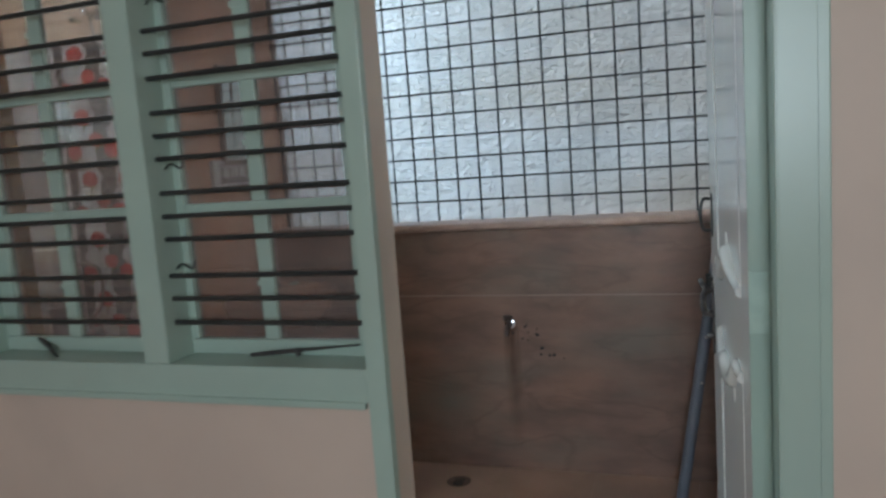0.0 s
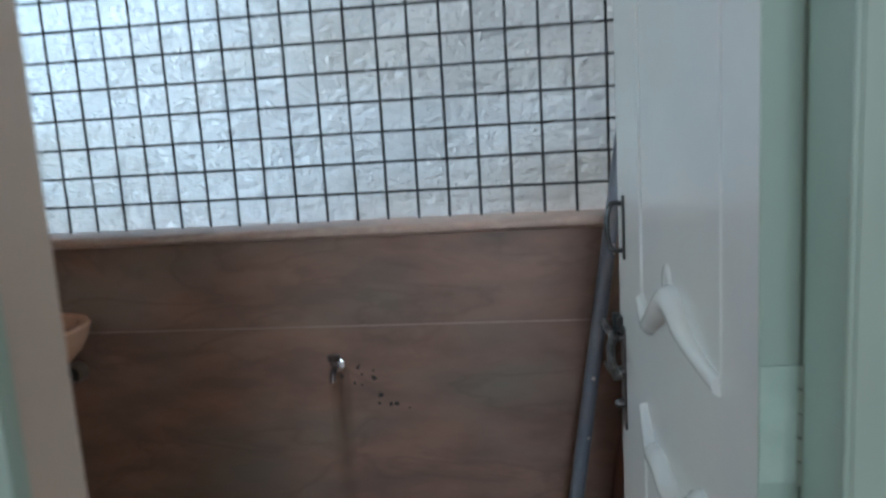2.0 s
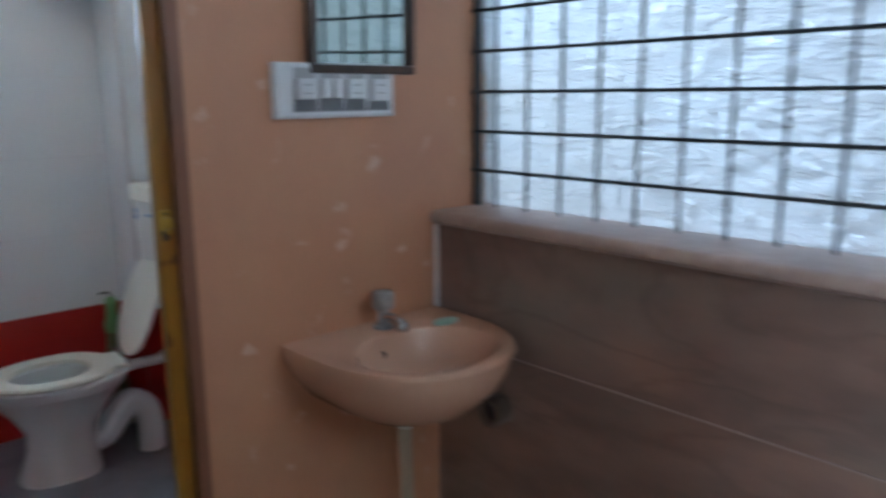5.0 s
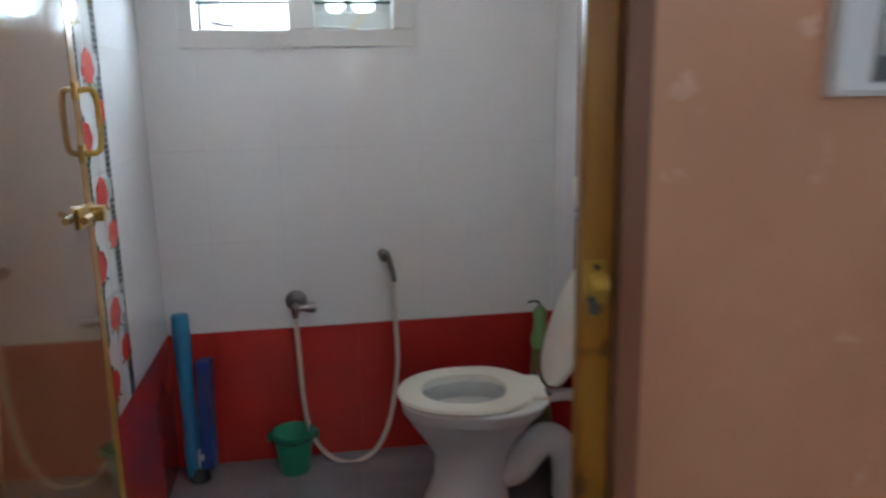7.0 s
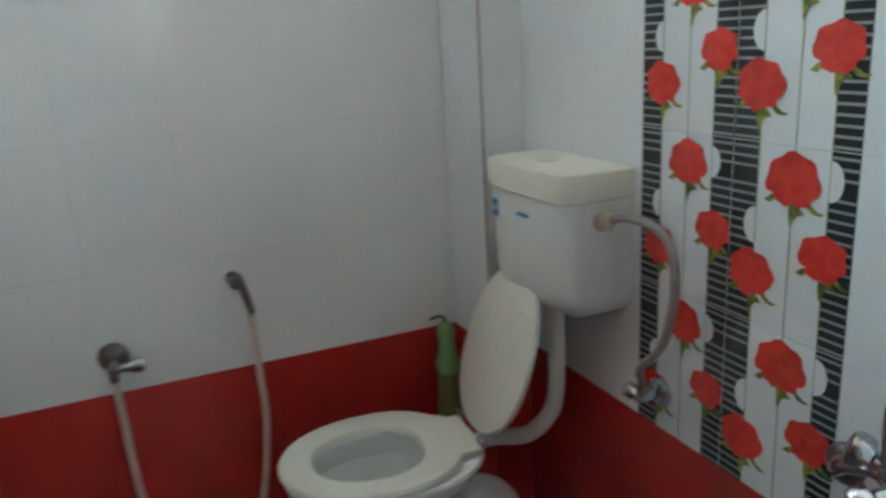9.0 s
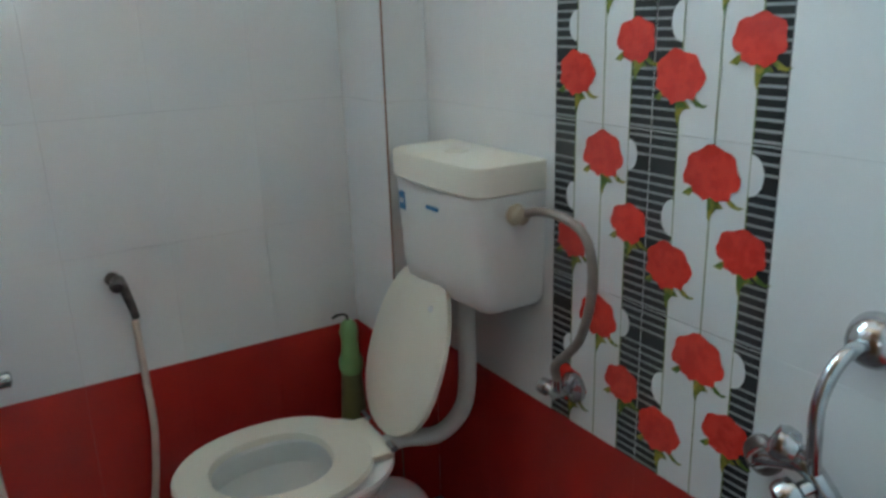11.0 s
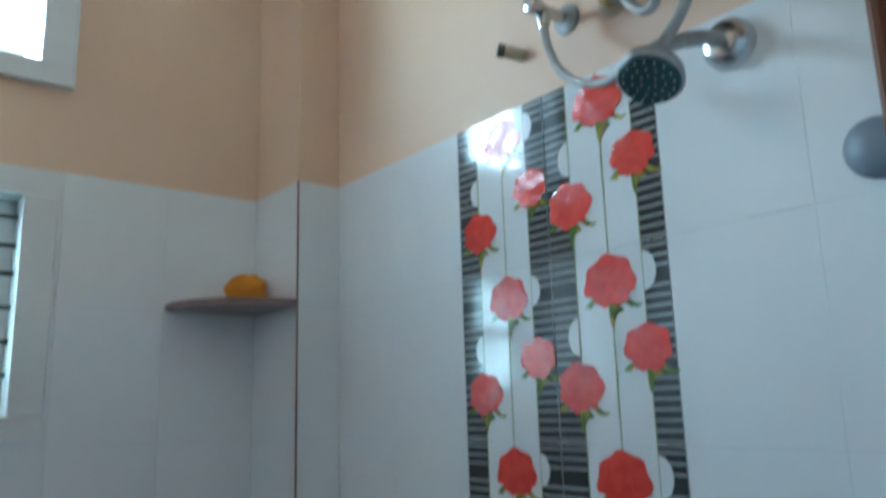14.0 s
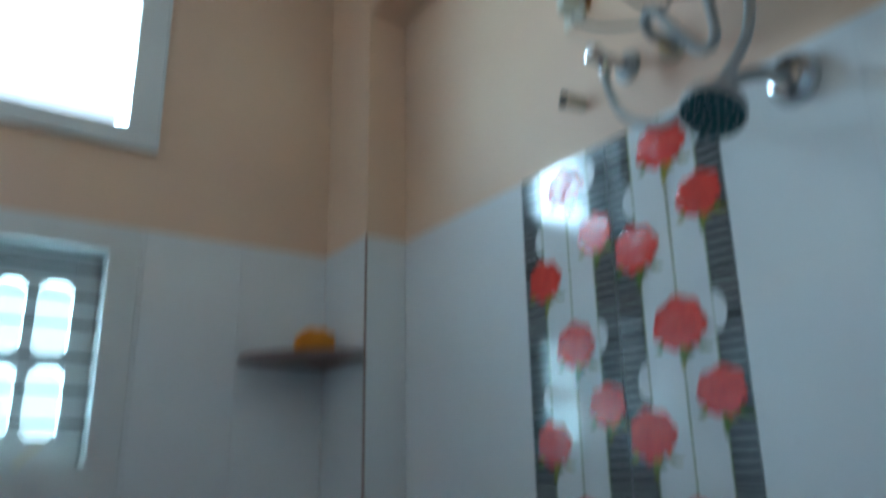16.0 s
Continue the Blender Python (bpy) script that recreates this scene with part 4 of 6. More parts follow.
def door_toilet():
    d = tagged(new("door_toilet"), "open brown-skinned toilet door in a varnished yellow wooden frame", kind="structure")
    bm = bmesh.new()
    add_box(bm, (-0.036, -0.663, TF), (-0.016, -0.604, 2.03), 0.003)
    part("jamb", bm, WOOD, d, "varnished yellow wooden jamb")
    part("jamb", box((-0.134, -1.36, TF), (0.004, -1.316, 2.03), 0.003), WOOD, d, "varnished yellow wooden jamb")
    part("head", box((-0.045, -1.36, 2.0305), (0.004, -0.604, 2.075), 0.003), WOOD, d, "varnished yellow wooden head")
    part("jamb_lining", box((-0.0158, -0.631, TF), (0.004, -0.604, 2.03), 0.002), BROWNP, d, "brown painted jamb lining")
    part("reveal_edge", box((-0.142, -0.585, TF), (-0.133, -0.567, 2.07), 0.003), BROWNP, d, "dark brown edge of the plastered reveal")
    part("bolt_socket", lathe(bmesh.new(), (-0.12, -0.572, 1.065), (0, -1, 0), [(0.013, 0), (0.014, 0.012), (0.009, 0.013), (0.008, 0.003)], 16), DRAINP, d, "cream bolt socket ring", True)
    kp = part("bolt_keep", box((-0.0158, -0.6615, 1.083), (-0.0130, -0.6375, 1.127), 0.0008), BRASS, d, "yellow painted bolt keep plate")
    outer = [(0.0125 * math.sin(a), 1.1025 + 0.0115 * math.cos(a)) for a in np.linspace(0, math.pi, 13)]
    inner = [(0.0100 * math.sin(a), 1.1025 + 0.0085 * math.cos(a)) for a in np.linspace(math.pi, 0, 13)]
    part("keep_loop", loft(bmesh.new(), [[(-0.0131 + q[0], y, q[1]) for q in outer + inner] for y in (-0.655, -0.638)]), BRASS, kp, "", True)
    part("keep_nail", rod(bmesh.new(), (-0.0131, -0.648, 1.1205), (-0.0115, -0.648, 1.1205), 0.0032, 10), DARKRUB, kp, "dark screw")
    part("keep_nail", rod(bmesh.new(), (-0.0131, -0.6535, 1.0875), (-0.0085, -0.6535, 1.0855), 0.0042, 10), DARKRUB, kp, "dark screw")
    part("keep_nail", rod(bmesh.new(), (-0.0158, -0.648, 1.076), (-0.0145, -0.648, 1.076), 0.0065, 10), DARKRUB, d, "dark old bolt hole")
    leaf = new("door_leaf")
    leaf.parent, leaf.location = d, (-0.135, -1.348, TF + 0.008)
    leaf["label"] = "glossy brown door leaf with yellow wooden edges"
    leaf.rotation_euler = (0, 0, math.pi - 0.005)
    L, T = 0.585, 0.032
    # local x runs from hinge to lock; the seen face is local -y
    part("leaf_skin", box((0.03, -T, 0.0), (L - 0.034, 0.0, 1.98)), DOORSKIN, leaf, "glossy brown laminate skin")
    for a, b in (((0.0, -T - 0.001, 0.0), (0.0298, 0.001, 1.98)), ((L - 0.0338, -T - 0.001, 0.0), (L, 0.001, 1.98))):
        part("stile", box(a, b, 0.002), WOOD, leaf, "yellow wooden stile")
    y = -T - 0.001
    bm = box((L - 0.03, y - 0.003, 1.23), (L - 0.006, y, 1.26), 0.001)
    add_box(bm, (L - 0.03, y - 0.003, 1.125), (L - 0.006, y, 1.155), 0.001)
    tube(bm, [(L - 0.018, y, 1.245), (L - 0.006, y - 0.018, 1.247), (L - 0.002, y - 0.026, 1.235), (L, y - 0.028, 1.19), (L - 0.002, y - 0.026, 1.15), (L - 0.006, y - 0.018, 1.14), (L - 0.018, y, 1.14)], 0.0052, 8, 5)
    part("pull_handle", bm, BRASS, leaf, "yellow painted pull handle", True)
    bm = box((L - 0.09, y - 0.004, 1.02), (L - 0.004, y, 1.055), 0.001)
    rod(bm, (L - 0.10, y - 0.013, 1.037), (L + 0.012, y - 0.013, 1.037), 0.0065, 10)
    add_box(bm, (L - 0.035, y - 0.026, 1.024), (L - 0.01, y - 0.004, 1.05), 0.003)
    rod(bm, (L - 0.06, y - 0.013, 1.037), (L - 0.06, y - 0.035, 1.045), 0.005, 8)
    part("tower_bolt", bm, BRASS, leaf, "yellow painted tower bolt", True)


door_toilet()

# ---- toilet windows ----


def window_toilet():
    w = tagged(new("window_toilet_low"), "white painted two-light toilet window, one sash open", kind="structure")
    X = FAR_X
    y0, y1, z0, z1 = -1.315, -0.597, 1.413, 1.992
    ym = (-0.985, -0.905)
    bm = bmesh.new()
    add_box(bm, (X - 0.12, y0, z0), (X + 0.006, y1, 1.468), 0.003)
    add_box(bm, (X - 0.12, y0, 1.93), (X + 0.006, y1, z1), 0.003)
    add_box(bm, (X - 0.12, y0, 1.4685), (X + 0.006, -1.268, 1.9295), 0.003)
    add_box(bm, (X - 0.12, -0.665, 1.4685), (X + 0.006, y1, 1.9295), 0.003)
    add_box(bm, (X - 0.12, ym[0], 1.4685), (X + 0.004, ym[1], 1.9295), 0.003)
    part("window_frame", bm, WFRAME, w, "white painted window frame")
    s = part("sash", box((X - 0.10, -0.9045, 1.4688), (X - 0.07, -0.6655, 1.522), 0.002), WFRAME, w, "closed white sash with four small panes")
    bm = bmesh.new()
    add_box(bm, (X - 0.10, -0.9045, 1.5222), (X - 0.07, -0.87, 1.9292), 0.002)
    add_box(bm, (X - 0.10, -0.715, 1.5222), (X - 0.07, -0.6655, 1.9292), 0.002)
    add_box(bm, (X - 0.098, -0.8698, 1.86), (X - 0.072, -0.7152, 1.9292), 0.002)
    part("stile", bm, WFRAME, s)
    bm = bmesh.new()
    add_box(bm, (X - 0.098, -0.808, 1.5222), (X - 0.072, -0.786, 1.8598), 0.002)
    add_box(bm, (X - 0.0975, -0.8698, 1.672), (X - 0.0725, -0.8082, 1.70), 0.002)
    add_box(bm, (X - 0.0975, -0.7858, 1.672), (X - 0.0725, -0.7152, 1.70), 0.002)
    for ya, yb in ((-0.8698, -0.8082), (-0.7858, -0.7152)):
        for za, zb in ((1.5222, 1.6718), (1.7002, 1.8598)):
            for yc, sy in ((ya, 1), (yb, -1)):
                for zc, sz in ((za, 1), (zb, -1)):
                    tri = [(yc, zc), (yc + sy * 0.016, zc), (yc, zc + sz * 0.016)]
                    loft(bm, [[(X - 0.096, a, b) for a, b in tri], [(X - 0.074, a, b) for a, b in tri]])
    part("muntin", bm, WFRAME, s)
    part("pane", box((X - 0.087, -0.871, 1.521), (X - 0.084, -0.714, 1.861)), GLASS, s, "clear pane")
    bm = box((X - 0.45, -1.262, 1.475), (X - 0.125, -1.232, 1.925), 0.002)
    part("open_sash", bm, WFRAME, w, "white sash swung outwards")
    for z in (1.552, 1.6215, 1.693, 1.766, 1.827, 1.89):
        for a, b in ((-1.268, -0.985), (-0.905, -0.665)):
            part("bar", rod(bmesh.new(), (X - 0.045, a, z), (X - 0.045, b, z), 0.0048, 8), MESHIRON, w, "thin dark iron bar", True)
    part("casement_stay", tube(bmesh.new(), [(X - 0.02, -1.215, 1.49), (X + 0.004, -1.185, 1.483), (X + 0.012, -1.145, 1.477)], 0.0045, 6, 4), BLACKIRON, w, "black casement stay", True)
    bm = rod(bmesh.new(), (X + 0.008, -0.90, 1.471), (X + 0.008, -0.80, 1.472), 0.0035, 6)
    part("stay_rod", bm, WFRAME, w)
    bm = loft(bmesh.new(), [[(X + 0.012 + dx, -0.795 + 0.045 * u + dy * 0.9, 1.463 + 0.05 * u - dy * 0.8) for dx, dy in ((-0.003, -0.009), (0.003, -0.009), (0.003, 0.009), (-0.003, 0.009))] for u in (0, 0.5, 1)])
    part("handle_tab", bm, PLASTW, w, "cream handle tab")

    v = tagged(new("window_toilet_high"), "small white painted high window", kind="structure")
    a0, a1, b0, b1 = -1.125, -0.584, 2.187, 2.66
    bm = bmesh.new()
    add_box(bm, (X - 0.199, a0, b0), (X + 0.012, a1, 2.241), 0.004)
    add_box(bm, (X - 0.199, a0, 2.589), (X + 0.012, a1, b1), 0.004)
    add_box(bm, (X - 0.199, a0, 2.2415), (X + 0.012, -1.05, 2.5885), 0.004)
    add_box(bm, (X - 0.199, -0.656, 2.2415), (X + 0.012, a1, 2.5885), 0.004)
    part("window_frame", bm, WFRAME, v, "white painted window frame")
    bm = bmesh.new()
    add_box(bm, (X + 0.0122, a1 - 0.006, b0), (X + 0.018, a1, b1))
    add_box(bm, (X + 0.0122, a0, b0), (X + 0.018, a1 - 0.0062, b0 + 0.006))
    part("frame_bead", bm, WFRAME, v)


window_toilet()

# ---- water closet ----
NR = 40


def oval(z, half, y0, y1, p=2.2, cx=0.0, wid=0.0):
    """An egg-shaped ring, front at y0, back at y1."""
    out, m = [], y0 + (y1 - y0) * 0.56
    for k in range(NR):
        t = 2 * math.pi * k / NR
        c, s = math.cos(t), math.sin(t)
        y = m + ((y1 - m) if s > 0 else (m - y0)) * math.copysign(abs(s) ** (2 / p), s)
        out.append((cx + half * math.copysign(abs(c) ** (2 / p), c), y, z))
    return out


def water_closet():
    w = thing("water_closet", (-1.388, -0.47, TF), "white ceramic pan with cream seat and raised lid on grey tiles", "toilet", rz=-5)
    body = [oval(0, 0.112, -0.185, 0.08, 2.6), oval(0.02, 0.108, -0.18, 0.08, 2.5), oval(0.10, 0.086, -0.15, 0.07), oval(0.17, 0.082, -0.15, 0.08), oval(0.22, 0.10, -0.18, 0.11), oval(0.27, 0.135, -0.215, 0.15),
            oval(0.305, 0.158, -0.235, 0.175), oval(0.313, 0.166, -0.241, 0.185), oval(0.345, 0.172, -0.245, 0.20, 2.4), oval(0.352, 0.168, -0.241, 0.197, 2.4), oval(0.352, 0.115, -0.19, 0.09),
            oval(0.345, 0.108, -0.183, 0.083), oval(0.315, 0.108, -0.183, 0.08), oval(0.29, 0.118, -0.19, 0.085), oval(0.24, 0.10, -0.165, 0.065), oval(0.19, 0.06, -0.11, 0.03), oval(0.175, 0.03, -0.07, 0.0)]
    part("pan", loft(bmesh.new(), body), CERAM, w, "white ceramic pan", True)
    bm = tube(bmesh.new(), [(0, 0.03, 0.09), (0, 0.10, 0.10), (0, 0.15, 0.16), (0, 0.195, 0.195), (0, 0.245, 0.16), (0, 0.262, 0.09), (0, 0.262, 0.0)], 0.05, 16, 6)
    part("trap", bm, CERAM, w, "white ceramic trap bend", True)
    part("water", loft(bmesh.new(), [oval(0.20, 0.066, -0.12, 0.036), oval(0.202, 0.067, -0.121, 0.037)]), clear_glass("still_water"), w, "still water")
    bm = bmesh.new()
    z = 0.354
    rings = [oval(z, 0.172, -0.248, 0.15), oval(z + 0.008, 0.178, -0.254, 0.156), oval(z + 0.016, 0.172, -0.248, 0.15), oval(z + 0.018, 0.15, -0.22, 0.12), oval(z + 0.014, 0.113, -0.182, 0.072), oval(z, 0.108, -0.177, 0.067)]
    loft(bm, rings, closed=True)
    add_box(bm, (-0.085, 0.125, z), (0.085, 0.185, z + 0.014), 0.005)
    part("seat", bm, PLASTW, w, "cream plastic seat", True)
    for s in (-1, 1):
        bm = rod(bmesh.new(), (s * 0.075 - 0.014, 0.183, z + 0.022), (s * 0.075 + 0.014, 0.183, z + 0.022), 0.008, 10)
        rod(bm, (s * 0.075, 0.183, z), (s * 0.075, 0.183, z + 0.022), 0.006, 8)
        part("hinge_post", bm, CHROME, w, "", True)
    lid = new("lid")
    lid.parent, lid.location = w, (0, 0.19, z + 0.026)
    lid.rotation_euler = (radians(-110), 0, radians(0))
    lid["label"] = "raised cream plastic lid"
    ob = part("lid_shell", loft(bmesh.new(), [oval(-0.004, 0.156, -0.370, 0.0, 2.2), oval(0.0, 0.166, -0.380, 0.0, 2.2), oval(0.010, 0.166, -0.380, 0.0, 2.2), oval(0.018, 0.14, -0.362, -0.01, 2.2), oval(0.021, 0.09, -0.30, -0.05, 2.2)]), PLASTW, lid, "", True)
    part("buffer", lathe(bmesh.new(), (0.07, -0.30, -0.004), (0, 0, -1), [(0.008, 0), (0.006, 0.005)], 10), SWITCH, lid)


water_closet()


def cistern():
    c = thing("cistern", (-1.292, ROSE_Y - 0.001, 0.73), "white plastic cistern with yellowed lid hung on the tiled wall", "cistern")

    def ring(z, hw, d, dep=None):
        half = [(hw, 0), (hw, -d * 0.72), (hw * 0.985, -d * 0.83), (hw * 0.93, -d * 0.92), (hw * 0.82, -d * 0.97), (hw * 0.5, -d * 0.99), (hw * 0.2, -d)]
        pts = [(-x, y) for x, y in half] + half[::-1]
        return [(x, y, z) for x, y in pts]

    part("tank", loft(bmesh.new(), [ring(0.012, 0.12, 0.10), ring(0.0, 0.142, 0.125), ring(0.018, 0.157, 0.143), ring(0.05, 0.161, 0.150), ring(0.235, 0.166, 0.160)]), CISTP, c, "white plastic tank", True)
    part("lid", loft(bmesh.new(), [ring(0.2355, 0.164, 0.163), ring(0.239, 0.167, 0.167), ring(0.287, 0.167, 0.167), ring(0.293, 0.165, 0.164), ring(0.295, 0.160, 0.158)]), LIDP, c, "yellowed plastic lid", True)
    part("knob", lathe(bmesh.new(), (-0.02, -0.08, 0.294), (0, 0, 1), [(0.028, 0), (0.026, 0.006), (0.02, 0.008)], 18), LIDP, c, "", True)
    st = part("sticker", box((-0.131, -0.1562, 0.168), (-0.108, -0.150, 0.206)), BLUEST, c, "small blue and white sticker")
    part("print_bar", box((-0.127, -0.1568, 0.182), (-0.112, -0.156, 0.192)), SWITCH, st, "pale sticker print")
    part("sticker", box((-0.012, -0.1615, 0.190), (0.030, -0.155, 0.197)), BLUEST, c, "thin blue brand strip")
    bm = tube(bmesh.new(), [(0.01, -0.085, 0.02), (0.01, -0.085, -0.06), (0.01, -0.085, -0.20), (0.005, -0.10, -0.275), (-0.03, -0.14, -0.335), (-0.09, -0.19, -0.358), (-0.105, -0.235, -0.365)], 0.0195, 14, 6)
    part("flush_pipe", bm, CISTP, c, "white plastic flush pipe", True)
    bm = lathe(bmesh.new(), (0.166, -0.075, 0.20), (1, 0, 0), [(0.02, 0), (0.022, 0.005), (0.016, 0.012), (0.016, 0.026), (0.01, 0.03)], 14)
    part("inlet_nut", bm, DRAINP, c, "dull cream inlet nut", True)


cistern()


v = thing("cistern_valve", (-1.032, ROSE_Y - 0.002, 0.592), "chrome angle valve feeding the cistern through a grey hose", "valve")
part("flange", lathe(bmesh.new(), (0, 0, 0), (0, -1, 0), [(0.032, 0), (0.03, 0.008), (0.012, 0.018)], 20), CHROME, v, "", True)
bm = rod(bmesh.new(), (0, 0, 0), (0, -0.055, 0), 0.011, 12)
lathe(bm, (-0.02, -0.045, 0), (-1, 0, 0), [(0.01, -0.02), (0.011, 0.0), (0.016, 0.006), (0.016, 0.022), (0.01, 0.026)], 14)
lathe(bm, (0, -0.045, 0), (0, 0, 1), [(0.01, 0), (0.012, 0.012), (0.010, 0.028)], 12)
part("valve_body", bm, CHROME, v, "", True)
bm = tube(bmesh.new(), [(0, -0.045, 0.026), (0.0, -0.05, 0.06), (0.04, -0.055, 0.10), (0.08, -0.06, 0.15), (0.103, -0.06, 0.24), (0.088, -0.055, 0.315), (0.04, -0.05, 0.345), (-0.03, -0.055, 0.352), (-0.075, -0.07, 0.342)], 0.0085, 10, 8, ridge=0.06)
part("hose", bm, BHOSE, v, "brownish grey braided hose", True)

# ---- health faucet ----
hf = thing("health_faucet", (FAR_X, -1.013, 0.604), "chrome angle valve with health faucet and pinkish white hose", "faucet")
part("flange", lathe(bmesh.new(), (0, 0, 0), (1, 0, 0), [(0.036, 0), (0.034, 0.006), (0.014, 0.016)], 20), TARNISH, hf, "dark tarnished flange", True)
bm = rod(bmesh.new(), (0, 0, 0), (0.06, 0, 0), 0.011, 12)
lathe(bm, (0.05, 0.01, -0.012), (0, 1, 0), [(0.01, -0.01), (0.011, 0.02), (0.017, 0.028), (0.017, 0.052), (0.01, 0.056)], 14)
lathe(bm, (0.045, -0.004, 0), (0, 0, -1), [(0.011, 0), (0.013, 0.02), (0.010, 0.045)], 12)
part("valve_body", bm, CHROME, hf, "", True)
pts = [(0.045, -0.004, -0.045), (0.042, 0.0, -0.16), (0.045, 0.006, -0.32), (0.05, 0.026, -0.45), (0.06, 0.08, -0.535), (0.07, 0.16, -0.565), (0.065, 0.24, -0.525), (0.05, 0.295, -0.42), (0.035, 0.325, -0.24), (0.03, 0.325, -0.10), (0.03, 0.322, 0.05)]
part("hose", tube(bmesh.new(), pts, 0.0085, 10, 8), HOSE, hf, "pinkish white hose", True)
bm = lathe(bmesh.new(), (0.0, 0.292, 0.145), (1, 0, 0), [(0.016, 0), (0.015, 0.012), (0.01, 0.02), (0.012, 0.03)], 14)
part("hook", bm, TARNISH, hf, "dark tarnished wall hook", True)
bm = tube(bmesh.new(), [(0.031, 0.325, 0.055), (0.033, 0.318, 0.09), (0.036, 0.307, 0.132), (0.044, 0.299, 0.153), (0.058, 0.292, 0.150)], lambda u: 0.0085 + 0.0045 * u, 10, 5)
lathe(bm, (0.044, 0.298, 0.150), (1, -0.3, -0.25), [(0.012, 0), (0.0165, 0.008), (0.0165, 0.022), (0.012, 0.026)], 14)
part("spray_gun", bm, TARNISH, hf, "dark grey spray gun", True)

# ---- bucket, mop, brush ----
bk = thing("bucket", (-1.69, -1.045, TF), "small green plastic bucket standing on grey tiles", "bucket")
bk.scale = (0.84, 0.84, 1.0)


def circ(r, z, n=28):
    return [(r * math.cos(2 * math.pi * k / n), r * math.sin(2 * math.pi * k / n), z) for k in range(n)]


part("bucket_shell", loft(bmesh.new(), [circ(0.058, 0), circ(0.060, 0.004), circ(0.076, 0.125), circ(0.083, 0.128), circ(0.084, 0.140), circ(0.080, 0.142), circ(0.076, 0.136), circ(0.058, 0.008)]), BUCKET, bk, "", True)
part("ear", box((-0.015, -0.098, 0.112), (0.015, -0.08, 0.136), 0.004), BUCKET, bk)
part("ear", box((-0.015, 0.08, 0.112), (0.015, 0.098, 0.136), 0.004), BUCKET, bk)
part("bail", tube(bmesh.new(), [(0, -0.092, 0.124), (0.045, -0.07, 0.122), (0.083, 0.0, 0.12), (0.045, 0.07, 0.122), (0, 0.092, 0.124)], 0.0026, 6, 6), DARKRUB, bk, "thin wire bail", True)

mp = thing("floor_wiper", (-1.675, -1.362, TF), "folded blue plastic floor wiper leaning in the tiled corner", "wiper")
bm = tube(bmesh.new(), [(0.0, 0, 0.02), (-0.03, -0.008, 0.15), (-0.07, -0.018, 0.36), (-0.088, -0.022, 0.53)], lambda u: 0.026 + 0.003 * math.sin(9 * u), 12, 6)
part("handle_sleeve", bm, TEALP, mp, "light blue plastic sleeve", True)
bm = loft(bmesh.new(), [[(x + lean, y, z) for x, y in ((-0.02, 0.028), (0.024, 0.022), (0.03, 0.062), (-0.016, 0.07))] for z, lean in ((0.05, 0.0), (0.12, -0.016), (0.26, -0.04), (0.38, -0.062), (0.392, -0.064))])
part("blade_wrap", bm, NAVYP, mp, "dark blue plastic blade", True)
part("foot", lathe(bmesh.new(), (0.0, 0.012, 0.0), (0, 0, 1), [(0.026, 0), (0.033, 0.006), (0.03, 0.03), (0.022, 0.05)], 14), DARKRUB, mp, "dark rubber foot", True)
part("pale_collar", lathe(bmesh.new(), (0.0, 0.03, 0.048), (-0.15, 0, 1), [(0.022, 0), (0.024, 0.04), (0.018, 0.06)], 12), SWITCH, mp, "pale worn collar", True)
part("top_cap", lathe(bmesh.new(), (-0.088, -0.022, 0.525), (-0.1, 0, 1), [(0.027, 0), (0.029, 0.008), (0.024, 0.018)], 14), TEALP, mp, "", True)

br = thing("toilet_brush", (-1.665, -0.212, TF), "tall toilet brush with pale green handle and olive holder", "brush")
br.scale = (1, 1, 0.982)
part("holder", lathe(bmesh.new(), (0, 0, 0), (0, 0, 1), [(0.05, 0), (0.052, 0.01), (0.044, 0.12), (0.034, 0.25), (0.027, 0.36), (0.026, 0.385)], 20), BRUSHO, br, "olive tinted holder", True)
part("handle", lathe(bmesh.new(), (0, 0, 0.386), (0, 0, 1), [(0.026, 0), (0.030, 0.012), (0.031, 0.035), (0.024, 0.05), (0.020, 0.09), (0.024, 0.115), (0.02, 0.135), (0.01, 0.145)], 20), BRUSHG, br, "pale green handle", True)
part("hanging_hook", tube(bmesh.new(), [(0, 0, 0.525), (0.0, -0.005, 0.545), (0.0, -0.025, 0.55), (0.0, -0.042, 0.545)], 0.004, 8, 4), DARKRUB, br, "dark hanging hook", True)

# ---- corner shelves ----


def shelf(at, sx, sy, r, label):
    s = thing("corner_shelf", at, label, "shelf")
    bm = bmesh.new()
    arc = [(sx * r * math.cos(a), sy * r * math.sin(a)) for a in np.linspace(0, math.pi / 2, 15)]
    out = [(0, 0)] + arc
    loft(bm, [[(x, y, z) for x, y in out] for z in (0.0, 0.016)])
    bmesh.ops.bevel(bm, geom=[e for e in bm.edges if abs(e.verts[0].co.z - e.verts[1].co.z) < 1e-6], offset=0.003, segments=2, affect="EDGES")
    part("shelf_slab", bm, GRAN, s, "", True)
    return s


